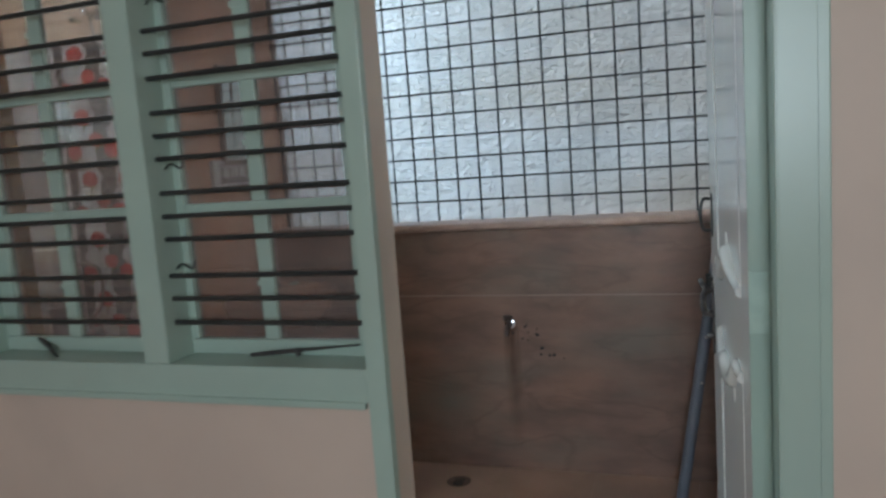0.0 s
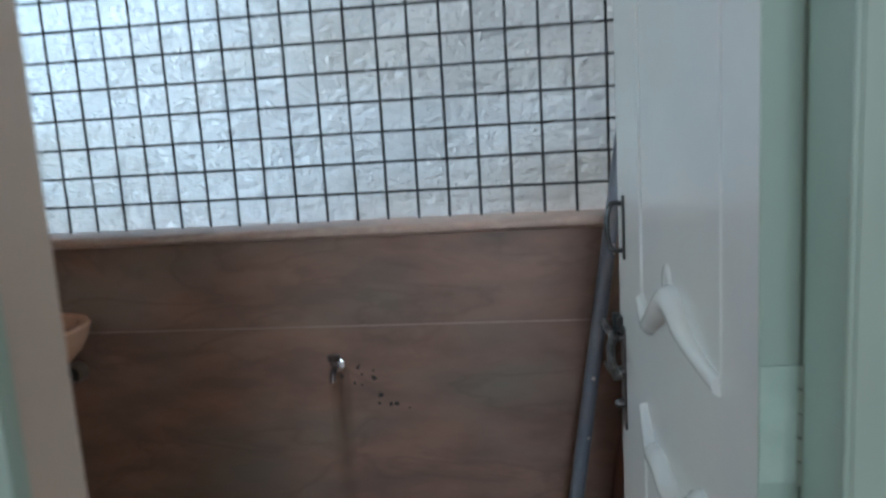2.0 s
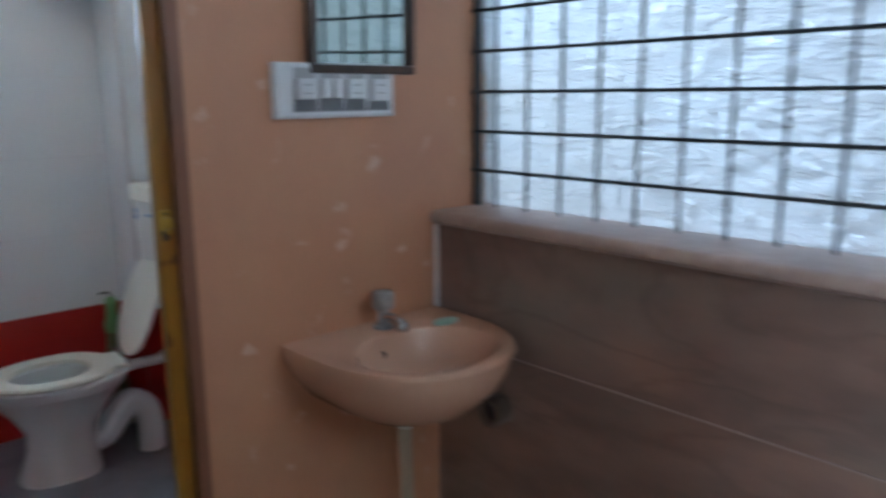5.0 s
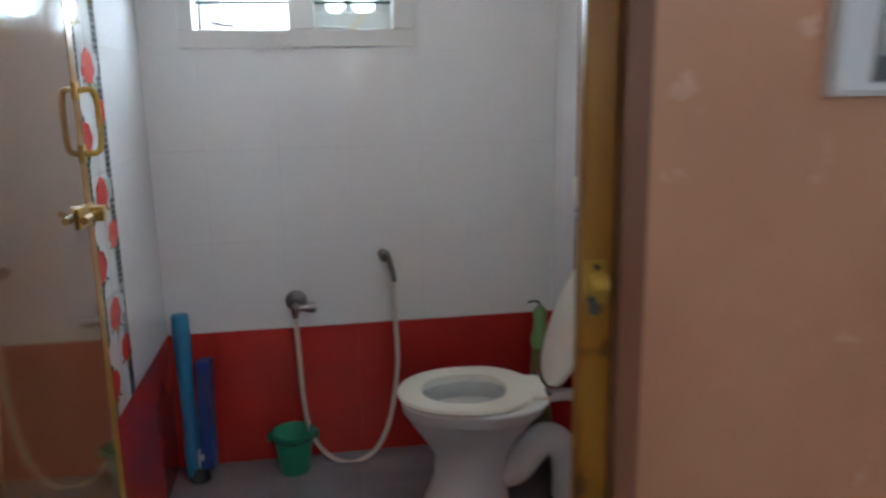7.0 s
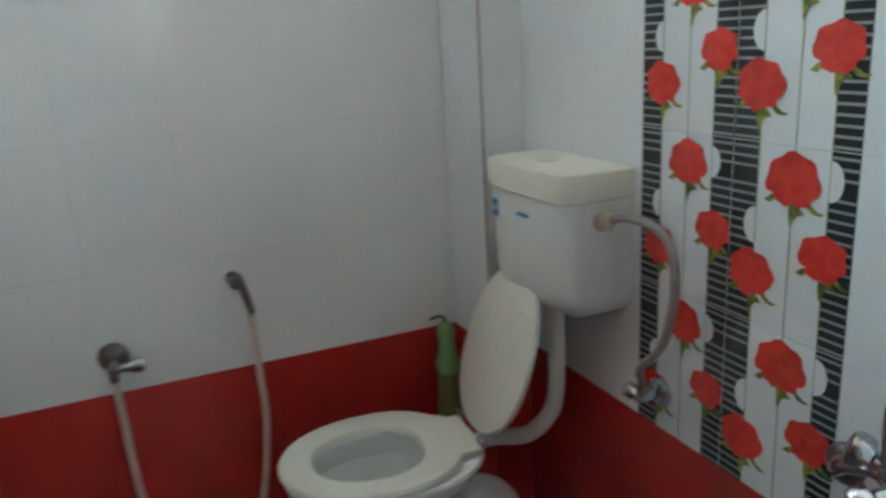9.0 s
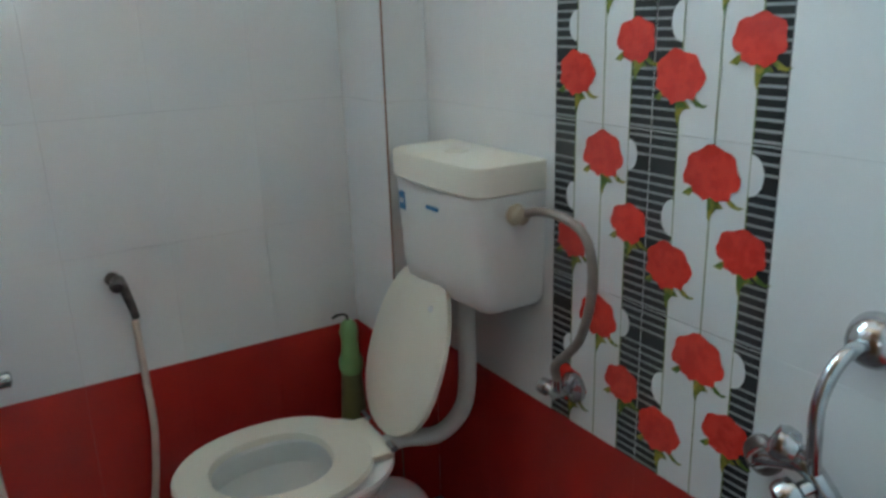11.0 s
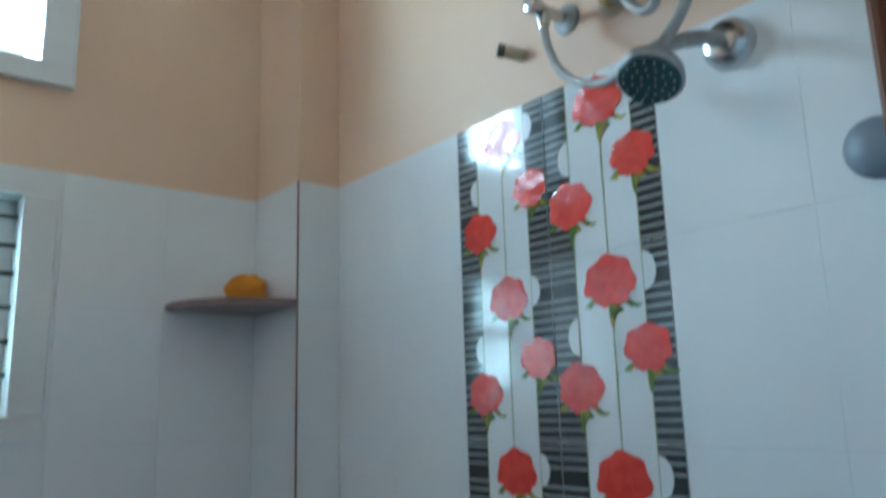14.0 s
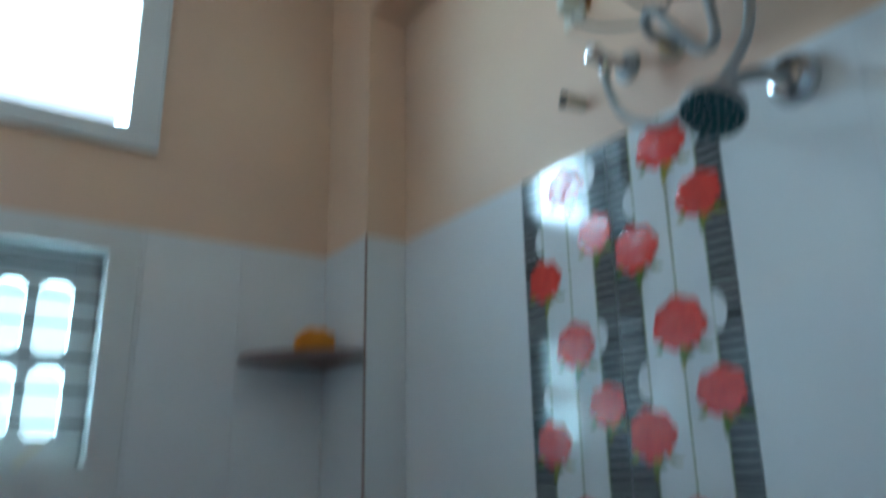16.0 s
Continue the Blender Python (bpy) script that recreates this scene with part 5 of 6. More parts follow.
shelf((FAR_X, COL_Y, 1.698), 1, -1, 0.222, "quarter-round brown granite shelf in the tiled corner")
shelf((FAR_X, LEFT_Y, 1.64), 1, 1, 0.2, "quarter-round brown granite shelf beside the window")
bm = bmesh.new()
bmesh.ops.create_icosphere(bm, subdivisions=3, radius=1)
for v in bm.verts:
    k = 1 + 0.30 * noise.noise(v.co * 2.1) + 0.08 * noise.noise(v.co * 6)
    v.co = Vector((v.co.x * 0.034, v.co.y * 0.05, v.co.z * 0.037)) * k
sp = tagged(finish("sponge", bm, SPONGE, None, "", True), "orange bath sponge on the granite corner shelf", "sponge")
sp.location = (FAR_X + 0.075, COL_Y - 0.055, 1.7485)

# ---- geyser and shower fittings ----


def geyser():
    g = thing("water_heater", (-0.53, -0.19, 2.12), "cream cylindrical water heater hung on the peach wall", "water heater")
    n = 40

    def ring(r, z, cx=0.0, cy=0.0):
        return [(cx + r * math.cos(2 * math.pi * k / n), cy + r * math.sin(2 * math.pi * k / n), z) for k in range(n)]

    shell = [ring(0.131, -0.002, 0.010, 0.008), ring(0.137, 0.004, 0.010, 0.008), ring(0.144, 0.03, 0.008, 0.006), ring(0.150, 0.07, 0.004, 0.002), ring(0.158, 0.12), ring(0.163, 0.18), ring(0.165, 0.25), ring(0.165, 0.42), ring(0.158, 0.48), ring(0.12, 0.51), ring(0.03, 0.52)]
    part("shell", loft(bmesh.new(), shell), GEYS, g, "cream enamel shell", True)
    part("base_cover", loft(bmesh.new(), [ring(0.130, -0.001, 0.010, 0.008), ring(0.128, -0.007, 0.010, 0.008), ring(0.110, -0.013, 0.012, 0.010), ring(0.06, -0.017, 0.010, 0.010), ring(0.01, -0.018, 0.010, 0.010)]), GEYB, g, "glossy beige bottom cover", True)
    bm = lathe(bmesh.new(), (-0.006, -0.058, -0.012), (0, 0, -1), [(0.024, 0), (0.022, 0.006), (0.016, 0.009)], 20)
    loft(bm, [[(-0.006 + a * w, -0.058 + b * 0.018, -0.02 - d) for a, b in ((-1, -1), (1, -0.6), (1, 0.6), (-1, 1))] for w, d in ((0.020, 0), (0.016, 0.012), (0.008, 0.016))])
    part("knob", bm, KNOBT, g, "tan control knob", True)
    part("knob_ring", box((-0.036, -0.052, -0.0178), (-0.016, -0.040, -0.0165)), NAVYP, g, "blue knob mark")
    bm = lathe(bmesh.new(), (0.020, -0.116, 0.006), (0.1, -0.8, -0.35), [(0.010, 0), (0.013, 0.008), (0.012, 0.018), (0.005, 0.023)], 14)
    part("indicator", bm, REDPL, g, "red indicator lamp cap", True)
    part("label_strip", box((0.1585, -0.01, 0.055), (0.166, 0.002, 0.08)), LETTER, g, "small dark label")
    bm = bmesh.new()
    for k in range(4):
        x = -0.098 + 0.013 * k
        y = -math.sqrt(0.1655 ** 2 - x * x)
        add_box(bm, (x, y - 0.001, 0.17), (x + 0.003, y + 0.004, 0.195 - 0.006 * (k % 2)))
        add_box(bm, (x, y - 0.001, 0.18), (x + 0.009, y + 0.004, 0.184))
    part("lettering_bars", bm, LETTER, g, "dark unreadable lettering")
    part("bracket", box((-0.05, 0.12, 0.3), (0.05, 0.166, 0.34), 0.003), DULLMET, g, "steel wall bracket")
    bm = rod(bmesh.new(), (-0.014, 0.035, -0.012), (-0.014, 0.035, -0.032), 0.011, 12)
    part("outlet_ring", bm, REDPL, g, "red outlet ring", True)
    bm = lathe(bmesh.new(), (-0.014, 0.035, -0.030), (0, 0, -1), [(0.012, 0), (0.014, 0.004), (0.014, 0.022), (0.010, 0.034)], 8)
    part("outlet_nut", bm, TARNISH, g, "dark outlet nut", True)
    bm = lathe(bmesh.new(), (0.046, 0.035, -0.012), (0, 0, -1), [(0.013, 0), (0.013, 0.02), (0.016, 0.022), (0.016, 0.042), (0.011, 0.056)], 12)
    rod(bm, (0.046, 0.035, -0.04), (0.070, 0.030, -0.045), 0.008, 10)
    part("safety_valve", bm, VALVEG, g, "dark greenish safety valve", True)
    part("valve_lever", loft(bmesh.new(), [[(0.052 + 0.012 * k, 0.022 + a * 0.009, -0.040 - 0.002 * k + b * (0.007 - 0.001 * k)) for a, b in ((-1, -1), (1, -1), (1, 1), (-1, 1))] for k in range(4)]), BLUEPL, g, "blue valve lever", True)
    bm = tube(bmesh.new(), [(-0.014, 0.035, -0.055), (-0.010, 0.038, -0.11), (-0.014, 0.04, -0.140), (-0.040, 0.04, -0.137), (-0.082, 0.042, -0.078), (-0.112, 0.046, -0.032), (-0.140, 0.06, -0.030), (-0.150, 0.085, -0.040), (-0.140, 0.11, -0.046), (-0.158, 0.15, -0.03)], 0.0074, 10, 8, ridge=0.05)
    part("outlet_hose", bm, DULLMET, g, "grey braided outlet hose", True)
    bm = tube(bmesh.new(), [(0.046, 0.035, -0.062), (0.048, 0.035, -0.11), (0.038, 0.03, -0.165), (0.010, 0.02, -0.208), (0.0, -0.005, -0.235)], 0.0074, 10, 8, ridge=0.05)
    part("inlet_hose", bm, DULLMET, g, "grey braided inlet hose", True)
    bm = tube(bmesh.new(), [(0.014, -0.128, -0.002), (-0.03, -0.120, -0.012), (-0.078, -0.088, -0.016), (-0.112, -0.03, -0.018), (-0.125, 0.03, -0.02), (-0.112, 0.066, -0.026), (-0.07, 0.045, -0.030), (-0.035, 0.035, -0.022)], 0.0034, 8, 8)
    tube(bm, [(-0.112, 0.066, -0.02), (-0.15, 0.10, -0.005), (-0.22, 0.13, 0.03), (-0.30, 0.14, 0.075), (-0.36, 0.14, 0.12), (-0.38, 0.15, 0.15)], 0.0036, 8, 8)
    part("power_cord", bm, CORD, g, "dull brown power cord", True)


geyser()


def wall_stub(name, x, z, label, category="pipe"):
    t = thing(name, (x, ROSE_Y + BED, z), label, category)
    part("flange", lathe(bmesh.new(), (0, 0, 0), (0, -1, 0), [(0.028, 0), (0.026, 0.006), (0.012, 0.012)], 20), DRAINP if name == "hot_water_outlet" else DULLMET, t, "", True)
    return t


t = wall_stub("heater_stop_valve", -0.806, 2.112, "chrome angle valve on the peach wall with a thin hose", "valve")
bm = rod(bmesh.new(), (0, -0.01, 0), (0, -0.085, -0.002), 0.011, 12)
lathe(bm, (0, -0.07, 0), (0, -1, 0), [(0.012, 0), (0.015, 0.005), (0.015, 0.024), (0.010, 0.027)], 14)
lathe(bm, (0, -0.06, 0), (0, 0, -1), [(0.01, 0), (0.012, 0.018), (0.009, 0.035)], 12)
part("valve_body", bm, CHROME, t, "", True)
bm = tube(bmesh.new(), [(0, -0.06, -0.034), (0.03, -0.085, -0.09), (0.07, -0.105, -0.15), (0.12, -0.115, -0.19), (0.17, -0.12, -0.205), (0.22, -0.135, -0.20), (0.262, -0.16, -0.215)], 0.0066, 10, 8, ridge=0.05)
part("hose", bm, DULLMET, t, "grey braided hose", True)
t = thing("capped_pipe_stub", (-0.913, ROSE_Y + BED, 2.087), "short cream pipe stub with open dark end on the peach wall", "pipe")
part("stub", rod(bmesh.new(), (0, 0, 0), (-0.021, -0.028, 0.010), 0.0115, 12), DRAINP, t, "", True)
part("open_end", lathe(bmesh.new(), (-0.021, -0.028, 0.010), (-0.042, -0.056, 0.016), [(0.0118, 0), (0.0125, 0.004), (0.0125, 0.013), (0.009, 0.014)], 12), DARKRUB, t, "dark open end", True)
t = wall_stub("hot_water_outlet", -0.706, 2.102, "cream wall flange where the heater hose ends")
part("elbow", rod(bmesh.new(), (0, -0.01, 0), (0.005, -0.03, -0.005), 0.012, 12), BRASS, t, "brass elbow", True)


def shower():
    s = thing("shower_head", (-0.512, ROSE_Y, 1.943), "dull metal wall arm with a dark-faced round shower head", "shower")
    part("flange", lathe(bmesh.new(), (0, 0, 0), (0, -1, 0), [(0.038, 0), (0.036, 0.012), (0.026, 0.026), (0.012, 0.03)], 24), CHROME, s, "", True)
    part("arm", tube(bmesh.new(), [(0, 0, 0), (-0.002, -0.05, -0.004), (-0.010, -0.10, -0.018), (-0.026, -0.137, -0.034)], 0.0105, 12, 5), DULLMET, s, "dull grey arm", True)
    part("ball_joint", lathe(bmesh.new(), (-0.026, -0.132, -0.03), (0.02, -0.5, -0.87), [(0.012, 0), (0.016, 0.01), (0.018, 0.024), (0.027, 0.036), (0.042, 0.048), (0.044, 0.058), (0.041, 0.062)], 24), DULLMET, s, "grey shower body", True)
    fq = Vector((0.02, -0.5, -0.87)).normalized()
    fc = Vector((-0.026, -0.132, -0.03)) + fq * 0.066
    f = part("spray_face", lathe(bmesh.new(), fc - fq * 0.004, fq, [(0.040, 0), (0.038, 0.004), (0.01, 0.005)], 24), DKHEAD, s, "dark teal spray face", True)
    c, q = fc, fq.to_track_quat("Z", "Y")
    bm = bmesh.new()
    for r, n in ((0.010, 6), (0.021, 11), (0.032, 16)):
        for k in range(n):
            a = 2 * math.pi * k / n
            lathe(bm, c + q @ Vector((r * math.cos(a), r * math.sin(a), 0)), q @ Vector((0, 0, 1)), [(0.0022, -0.002), (0.0016, 0.002)], 6)
    part("nozzles", bm, DULLMET, f, "small grey nozzles")


shower()
t = thing("geyser_socket", (-0.92, ROSE_Y + BED, 2.30), "cream plug and socket for the heater on the peach wall", "socket")
t.scale = (0.78, 0.9, 0.78)
part("socket_plate", box((-0.035, -0.01, -0.05), (0.035, 0, 0.05), 0.003), PLASTW, t)
part("plug", loft(bmesh.new(), [[(x * s, -0.0105 - d, z * s) for x, z in ((-0.022, -0.022), (0.022, -0.022), (0.024, 0.018), (0, 0.03), (-0.024, 0.018))] for s, d in ((1, 0), (1, 0.02), (0.6, 0.035))]), PLASTW, t, "cream plug top", True)
part("conduit", box((0.045, -0.008, -0.03), (0.052, 0, 0.08)), WOOD, t, "thin brown strip")


def mixer():
    m = thing("wall_mixer", (-0.545, ROSE_Y, 0.72), "chrome wall mixer with crank taps and curved riser", "mixer tap")
    for x, z in ((-0.075, -0.065), (0.085, -0.10)):
        part("flange", lathe(bmesh.new(), (x, 0, z), (0, -1, 0), [(0.032, 0), (0.03, 0.01), (0.014, 0.022)], 20), TARNISH, m, "dark tarnished flange", True)
    bm = tube(bmesh.new(), [(-0.075, -0.005, -0.065), (-0.06, -0.04, -0.05), (-0.02, -0.07, -0.015), (0.035, -0.075, 0.0), (0.08, -0.05, -0.07), (0.085, -0.005, -0.10)], 0.0145, 12, 5)
    part("mixer_body", bm, CHROME, m, "", True)
    for at, ax in (((0.035, -0.075, 0.015), (-0.75, -0.5, 0.35)), ((0.045, -0.08, -0.02), (-0.45, -0.8, -0.45))):
        part("crank_knob", lathe(bmesh.new(), at, ax, [(0.010, 0), (0.011, 0.014), (0.022, 0.02), (0.025, 0.036), (0.020, 0.046), (0.008, 0.049)], 18), CHROME, m, "", True)
    part("riser", tube(bmesh.new(), [(0.045, -0.078, 0.0), (0.047, -0.088, 0.04), (0.047, -0.09, 0.10), (0.052, -0.075, 0.145), (0.058, -0.05, 0.165), (0.062, -0.01, 0.165)], 0.0095, 12, 6), CHROME, m, "curved chrome riser pipe", True)
    part("upper_flange", lathe(bmesh.new(), (0.06, 0, 0.165), (0, -1, 0), [(0.038, 0), (0.036, 0.01), (0.028, 0.026), (0.012, 0.034)], 24), CHROME, m, "", True)


mixer()
t = thing("concealed_valve", (-0.345, ROSE_Y, 1.745), "dull chrome domed concealed valve on white tiles, colour darkened as shaded", "valve")
# The dome's shade is put into its colour: blue-grey instead of chrome.
part("dome", lathe(bmesh.new(), (0, 0, 0), (0, -1, 0), [(0.036, 0), (0.037, 0.01), (0.032, 0.022), (0.02, 0.03), (0.005, 0.033)], 24), PIPEG, t, "", True)

# ---- tiles, slabs and other repeated pieces ----
mesh_cache = {}


def tile_mesh(w, h, t, material, ax):
    """A thin tile with chamfered edges; ax: the axis that it faces along ('x' or 'y' or 'z')."""
    key = (round(w, 4), round(h, 4), round(t, 4), material.name, ax)
    if key not in mesh_cache:
        bm = bmesh.new()
        c = 0.0002
        r0 = [(-w / 2, -h / 2), (w / 2, -h / 2), (w / 2, h / 2), (-w / 2, h / 2)]
        r1 = [(x - math.copysign(c, x), y - math.copysign(c, y)) for x, y in r0]
        def at(p, d):
            return {"x": (d, p[0], p[1]), "y": (p[0], d, p[1]), "z": (p[0], p[1], d)}[ax]
        loft(bm, [[at(p, 0) for p in r0], [at(p, t - c if t > 0 else t + c) for p in r0], [at(p, t) for p in r1]], cap0=False)
        me = bpy.data.meshes.new("tile")
        bmesh.ops.recalc_face_normals(bm, faces=bm.faces[:])
        bm.to_mesh(me)
        bm.free()
        me.materials.append(material)
        mesh_cache[key] = me
    return mesh_cache[key]


def cut_rect(r, h):
    """Pieces of rectangle r = (u0, u1, v0, v1) outside rectangle h."""
    u0, u1, v0, v1 = r
    a0, a1, b0, b1 = max(u0, h[0]), min(u1, h[1]), max(v0, h[2]), min(v1, h[3])
    if a0 >= a1 or b0 >= b1:
        return [r]
    out = [(u0, a0, v0, v1), (a1, u1, v0, v1), (a0, a1, v0, b0), (a0, a1, b1, v1)]
    return [q for q in out if q[1] - q[0] > 0.006 and q[3] - q[2] > 0.006]


def lay(name, parent, us, vs, ax, plane, t, material, holes=(), gap=0.0003):
    """Tiles between the joint lines us and vs, their face at plane + t."""
    for u0, u1 in zip(us, us[1:]):
        for v0, v1 in zip(vs, vs[1:]):
            rs = [(u0 + gap / 2, u1 - gap / 2, v0 + gap / 2, v1 - gap / 2)]
            for h in holes:
                rs = [q for r in rs for q in cut_rect(r, h)]
            for a, b, c, d in rs:
                o = new(name, tile_mesh(b - a, d - c, t, material, ax))
                mu, mv = (a + b) / 2, (c + d) / 2
                o.location = {"x": (plane, mu, mv), "y": (mu, plane, mv), "z": (mu, mv, plane)}[ax]
                o.parent = parent


def steps(a, b, s, start=None):
    start = a if start is None else start
    k = math.ceil((a - start) / s + 1e-6)
    out = [a]
    while start + k * s < b - 0.012:
        if start + k * s > a + 0.012:
            out.append(start + k * s)
        k += 1
    return out + [b]


def backing(name, bm, label):
    return structure(name, bm, GROUT, label)


TW, TH = 0.2265, 0.2962
white_rows = [RED_TOP + TH * k for k in range(5)] + [TILE_TOP]
red_rows = [TF, RED_TOP - TH, RED_TOP]

# shower side
cols = [-0.1355, -0.4265, -0.642]
cladding = backing("wall_tiling_shower_side", box((COL_X - BED + 0.0005, ROSE_Y + 0.0025, TF), (-0.1355, ROSE_Y + BED - 0.0006, TILE_TOP)), "glazed white and rose-printed wall tiling")
us_r = sorted(cols)
us_l = [COL_X, -1.329, -1.1025]
for u in (us_r, us_l):
    lay("tile", cladding, u, white_rows, "y", ROSE_Y + 0.0025, -0.0025, WTILE)
lay("tile", cladding, [COL_X, -1.329, -1.1025, -0.872, -0.642, -0.4265, -0.1355], red_rows, "y", ROSE_Y + 0.0025, -0.0025, RTILE)


def rose_tile(side):
    """side 0: small roses; side 1: large ones. The print lies in thin layers on the glaze."""
    x0, x1 = (-1.1025, -0.872) if side == 0 else (-0.872, -0.642)
    w = (x1 - x0) - 0.0016
    cx = (x0 + x1) / 2
    h = TH - 0.0016
    bm = bmesh.new()
    add_box(bm, (-w / 2, 0, -h / 2), (w / 2, 0.0025, h / 2), mi=0)

    def quad(a, b, z0, z1, d, mi):
        a, b, z0, z1 = a - cx, b - cx, z0 - TH / 2, z1 - TH / 2
        a, b, z0, z1 = max(a, -w / 2), min(b, w / 2), max(z0, -h / 2), min(z1, h / 2)
        f = bm.faces.new([bm.verts.new(p) for p in ((a, -d, z0), (b, -d, z0), (b, -d, z1), (a, -d, z1))])
        f.material_index = mi

    def blob(px, pz, pts, d, mi):
        vs = [bm.verts.new((px - cx + a, -d, pz - TH / 2 + b)) for a, b in pts]
        c = bm.verts.new((px - cx, -d, pz - TH / 2))
        for i in range(len(vs)):
            bm.faces.new((c, vs[i], vs[(i + 1) % len(vs)])).material_index = mi

    bands = [(-1.1025, -1.048), (-0.918, -0.872)] if side == 0 else [(-0.872, -0.819), (-0.687, -0.642)]
    for a, b in bands:
        quad(a, b, 0, TH, 0.0004, 1)
        z, k = 0.004, 0
        while z < TH - 0.006:
            if k % 9 != 7:
                quad(a, b, z, z + 0.0042, 0.0008, 2)
            z += 0.0148
            k += 1
    for a in ((-1.047, -0.9795, -0.9185) if side == 0 else (-0.8185, -0.75, -0.6875)):
        quad(a - 0.0012, a + 0.0012, 0, TH, 0.0008, 3)
    moons = [(-1.048, 0.16, -1), (-0.918, 0.253, 1)] if side == 0 else [(-0.819, 0.165, -1), (-0.687, 0.253, 1)]
    rm = 0.026 if side == 0 else 0.03
    for px, pz, s in moons:
        blob(px, pz, [(s * rm * 0.75 * math.cos(t), rm * math.sin(t)) for t in np.linspace(-math.pi / 2, math.pi / 2, 13)], 0.0012, 4)
    roses = [(-1.046, 0.082, 0.045, 0.038), (-0.976, 0.246, 0.048, 0.040), (-0.911, 0.138, 0.041, 0.035)] if side == 0 else [(-0.822, 0.086, 0.047, 0.040), (-0.751, 0.246, 0.051, 0.042), (-0.690, 0.14, 0.043, 0.036)]
    for i, (px, pz, rx, r) in enumerate(roses):
        blob(px + 0.001, pz - r * 1.25, [(-0.006, 0.016), (-0.004, -0.012), (0.0, -0.022), (0.004, -0.008), (0.014, 0.006), (0.024, 0.004), (0.012, 0.016)], 0.0014, 5)
        blob(px - rx * 0.75, pz - r * 0.8, [(-0.014, -0.003), (0.0, -0.006), (0.012, 0.01), (0.0, 0.008)], 0.0014, 5)
        blob(px + rx * 0.8, pz - r * 0.95, [(-0.016, 0.006), (-0.004, -0.004), (0.010, -0.006), (0.019, -0.001), (0.008, -0.001), (-0.006, 0.008)], 0.0014, 5)
        pts = []
        for k in range(28):
            t = 2 * math.pi * k / 28
            rr = 0.97 + 0.06 * math.cos(7 * t + i) + 0.03 * math.cos(3 * t + 2 * i) + (0.05 * math.cos(14 * t) if math.sin(t) < -0.3 else 0)
            pts.append((rx * rr * math.cos(t), r * rr * math.sin(t)))
        blob(px, pz, pts, 0.0018, 6)
    me = bpy.data.meshes.new("tile")
    bmesh.ops.recalc_face_normals(bm, faces=bm.faces[:])
    bm.to_mesh(me)
    bm.free()
    for m in (PRWHITE, PRBLACK, PRGREY, PROLIVE, PRWHITE, PRLEAF, PRRED):
        me.materials.append(m)
    return me, cx


rose_meshes = [rose_tile(0), rose_tile(1)]
for me, cx in rose_meshes:
    for k in range(5):
        o = tagged(new("tile", me), "white tile printed with red roses and striped bands")
        o.location, o.parent = (cx, ROSE_Y, RED_TOP + TH * (k + 0.5)), cladding

# column faces
skin = backing("wall_tiling_column", box((FAR_X, COL_Y + 0.0025, TF), (COL_X - BED, COL_Y + BED - 0.0006, TILE_TOP)), "white and red tiling on the corner column")
for rows_, m in ((white_rows, WTILE), (red_rows, RTILE)):
    lay("tile", skin, [FAR_X, COL_X - 0.001], rows_, "y", COL_Y + 0.0025, -0.0025, m)
    lay("tile", skin, [COL_Y + 0.001, ROSE_Y], rows_, "x", COL_X - 0.0025, 0.0025, m)
structure("trim_column_edge", box((COL_X - 0.002, COL_Y - 0.001, TF), (COL_X + 0.0015, COL_Y + 0.002, TILE_TOP)), BROWNP, "thin brown joint on the column edge")

# window side and plain side
win_hole = (-1.315, -0.597, 1.413, 2.1)
skin = bpy.data.objects["wall_toilet_window_side"]
lay("tile", skin, steps(LEFT_Y, COL_Y, TW, COL_Y), white_rows, "x", FAR_X - BED, BED, WTILE, [win_hole])
lay("tile", skin, steps(LEFT_Y, COL_Y, TW, COL_Y), red_rows, "x", FAR_X - BED, BED, RTILE)
skin = bpy.data.objects["wall_toilet_plain_side"]
lay("tile", skin, [FAR_X, -1.5515, -1.325], white_rows, "y", LEFT_Y - BED, BED, WTILE)
lay("tile", skin, [-0.865, -0.64, -0.414, -0.1355], white_rows, "y", LEFT_Y - BED, BED, WTILE)
lay("tile", skin, steps(FAR_X, -0.1355, TW), red_rows, "y", LEFT_Y - BED, BED, RTILE)
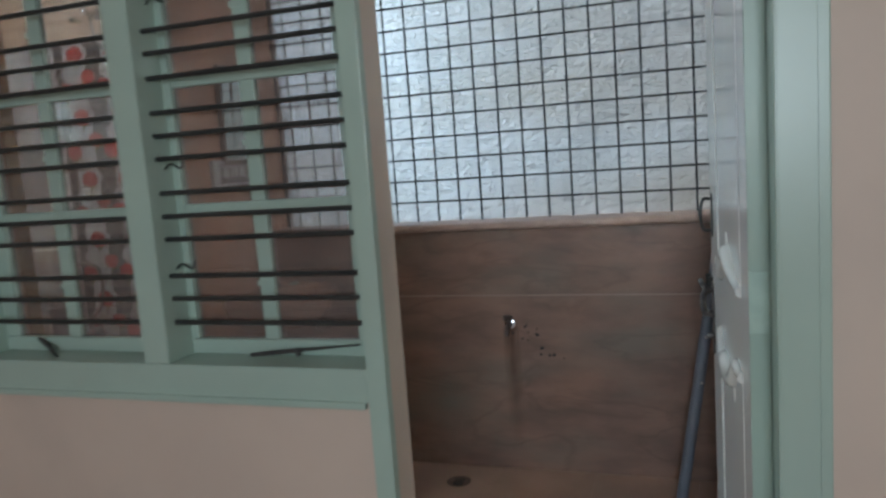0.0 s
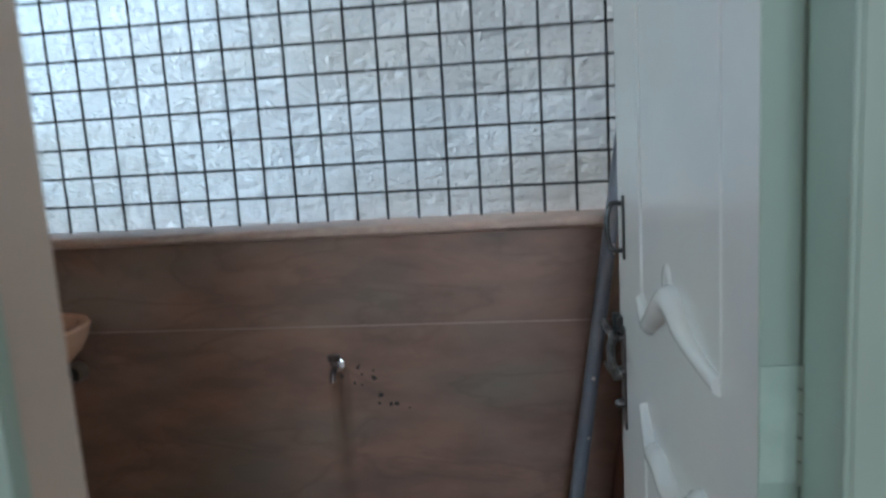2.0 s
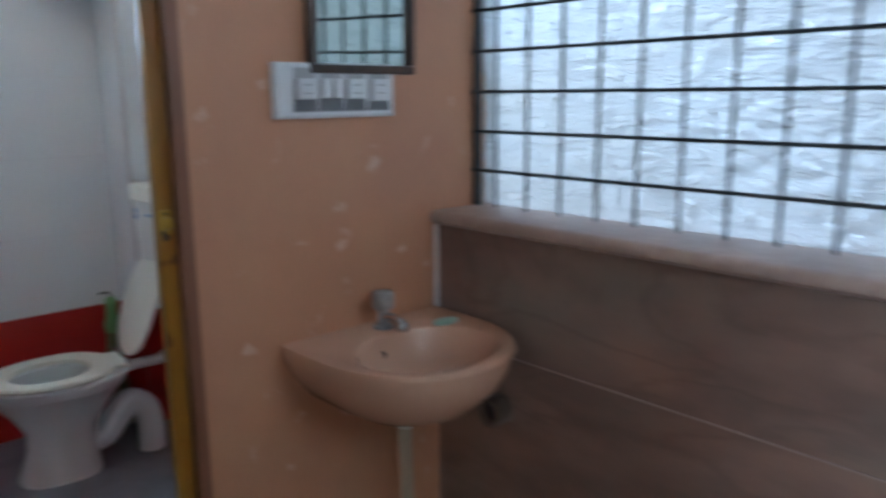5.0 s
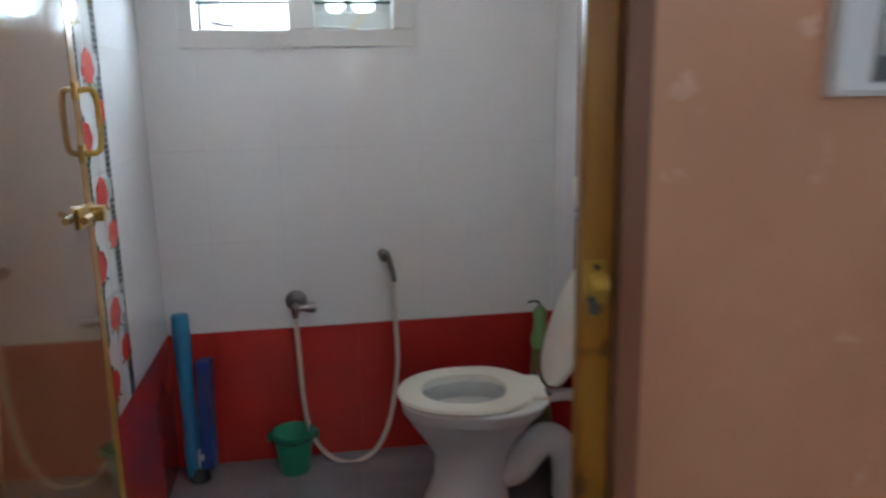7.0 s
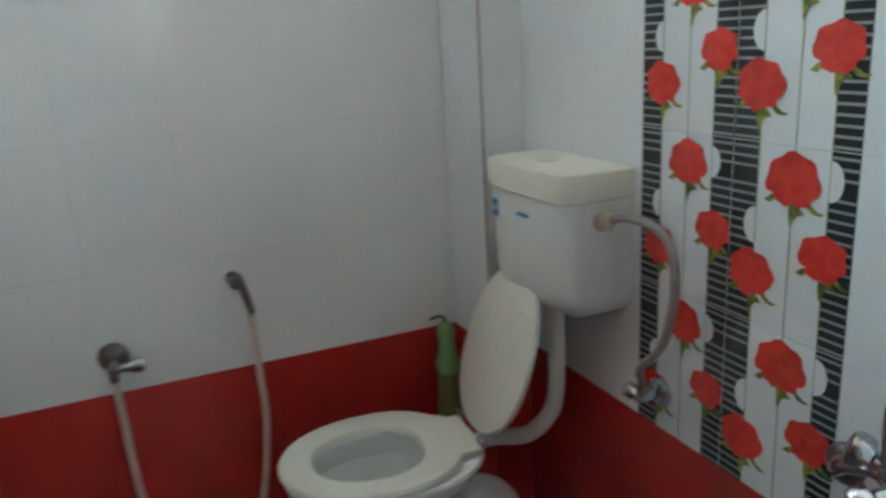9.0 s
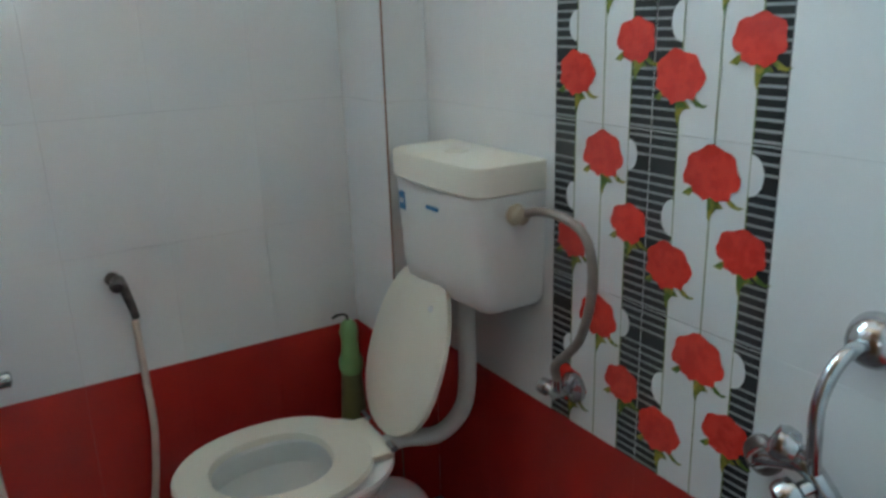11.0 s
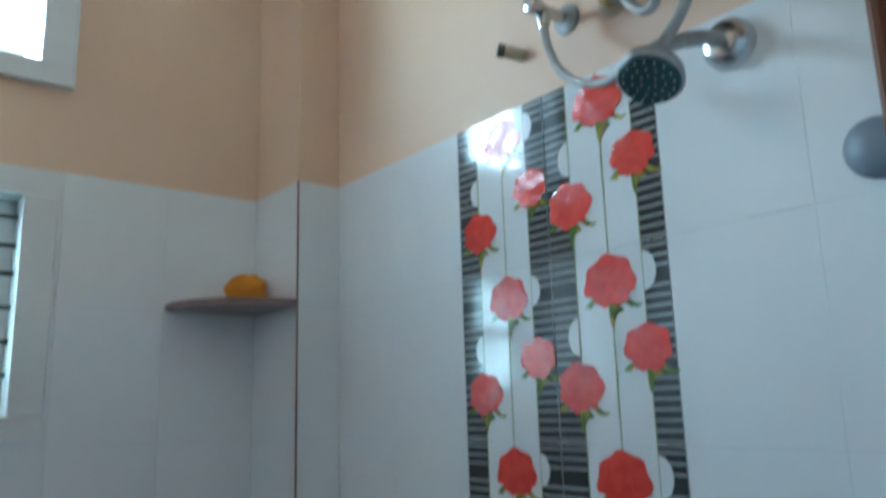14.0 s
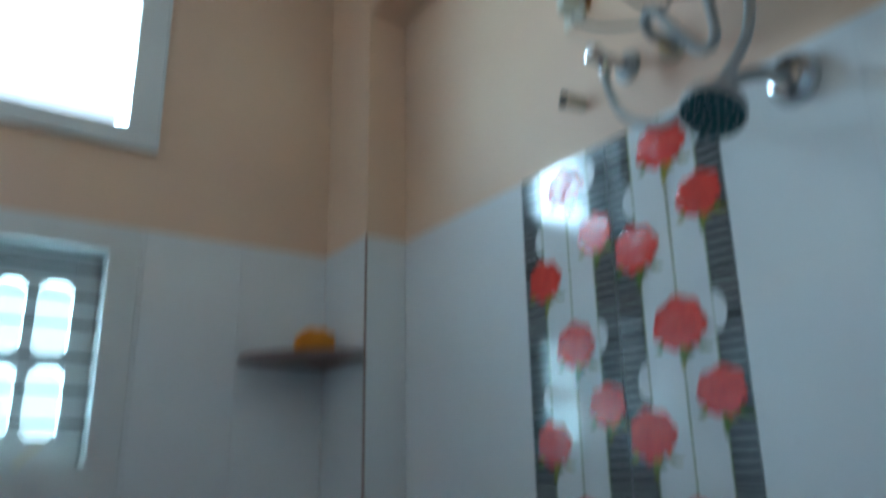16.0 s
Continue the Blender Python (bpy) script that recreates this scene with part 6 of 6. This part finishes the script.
for (me, cx), px in zip(rose_meshes, (-0.980, -1.210)):
    for k in range(5):
        o = tagged(new("tile", me), "white tile printed with red roses and striped bands")
        o.location, o.rotation_euler, o.parent = (px, LEFT_Y, RED_TOP + TH * (k + 0.5)), (0, 0, math.pi), skin
# door side
skin = bpy.data.objects["wall_toilet_inner_skin"]
lay("tile", skin, [-0.565, -0.25, ROSE_Y], white_rows, "x", -0.135, -BED, WTILE)
lay("tile", skin, [-0.565, -0.25, ROSE_Y], red_rows, "x", -0.135, -BED, RTILE)

# floors
fl = structure("floor_toilet", box((FAR_X - BED, LEFT_Y - BED, -0.011), (-0.1355, ROSE_Y + BED, TF - 0.006)), GROUT, "dark grey tiled toilet floor")
lay("tile", fl, steps(FAR_X, -0.1355, 0.3), steps(LEFT_Y, ROSE_Y, 0.3), "z", TF - 0.006, 0.006, FTILE, [(FAR_X, COL_X, COL_Y, ROSE_Y)])
structure("door_sill", add_box(box((-0.135, -1.36, -0.011), (-0.0551, -0.5725, TF)), (-0.055, -1.36, -0.011), (0.0, -0.605, TF)), CAPST, "beige stone threshold of the toilet")
fl = structure("floor_utility", box((0.0, -1.446, -0.0119), (2.12, 0.008, -0.005)), GROUT, "brown tiled floor of the wash area")
lay("tile", fl, steps(0.0, 2.12, 0.4, 0.2), steps(-1.446, 0.0, 0.4, -0.02), "z", -0.005, 0.005, UFLOOR)
fl = structure("floor_room", box((-1.45, -5.95, -0.0119), (3.45, -1.4465, -0.005)), GROUT, "brown tiled floor of the room")
lay("tile", fl, steps(-1.45, 3.45, 0.6), steps(-5.95, -1.447, 0.6), "z", -0.005, 0.005, UFLOOR)

# parapet cladding slabs
par = structure("wall_parapet_cladding", box((0.0, 0.005, 0.0), (2.12, 0.0078, 1.025)), GROUT, "brown wood-look slab cladding of the parapet")
for z0, z1 in ((0.0, 0.751), (0.754, 1.026)):
    part("slab", box((0.0, 0.0, z0), (2.12, 0.005, z1), 0.0016), SLATE, par, "brown streaked wood-look slab")
part("joint_strip", box((0.0, -0.0015, 0.7508), (2.12, 0.005, 0.7540)), CAPST, par, "pale joint line between the slabs")
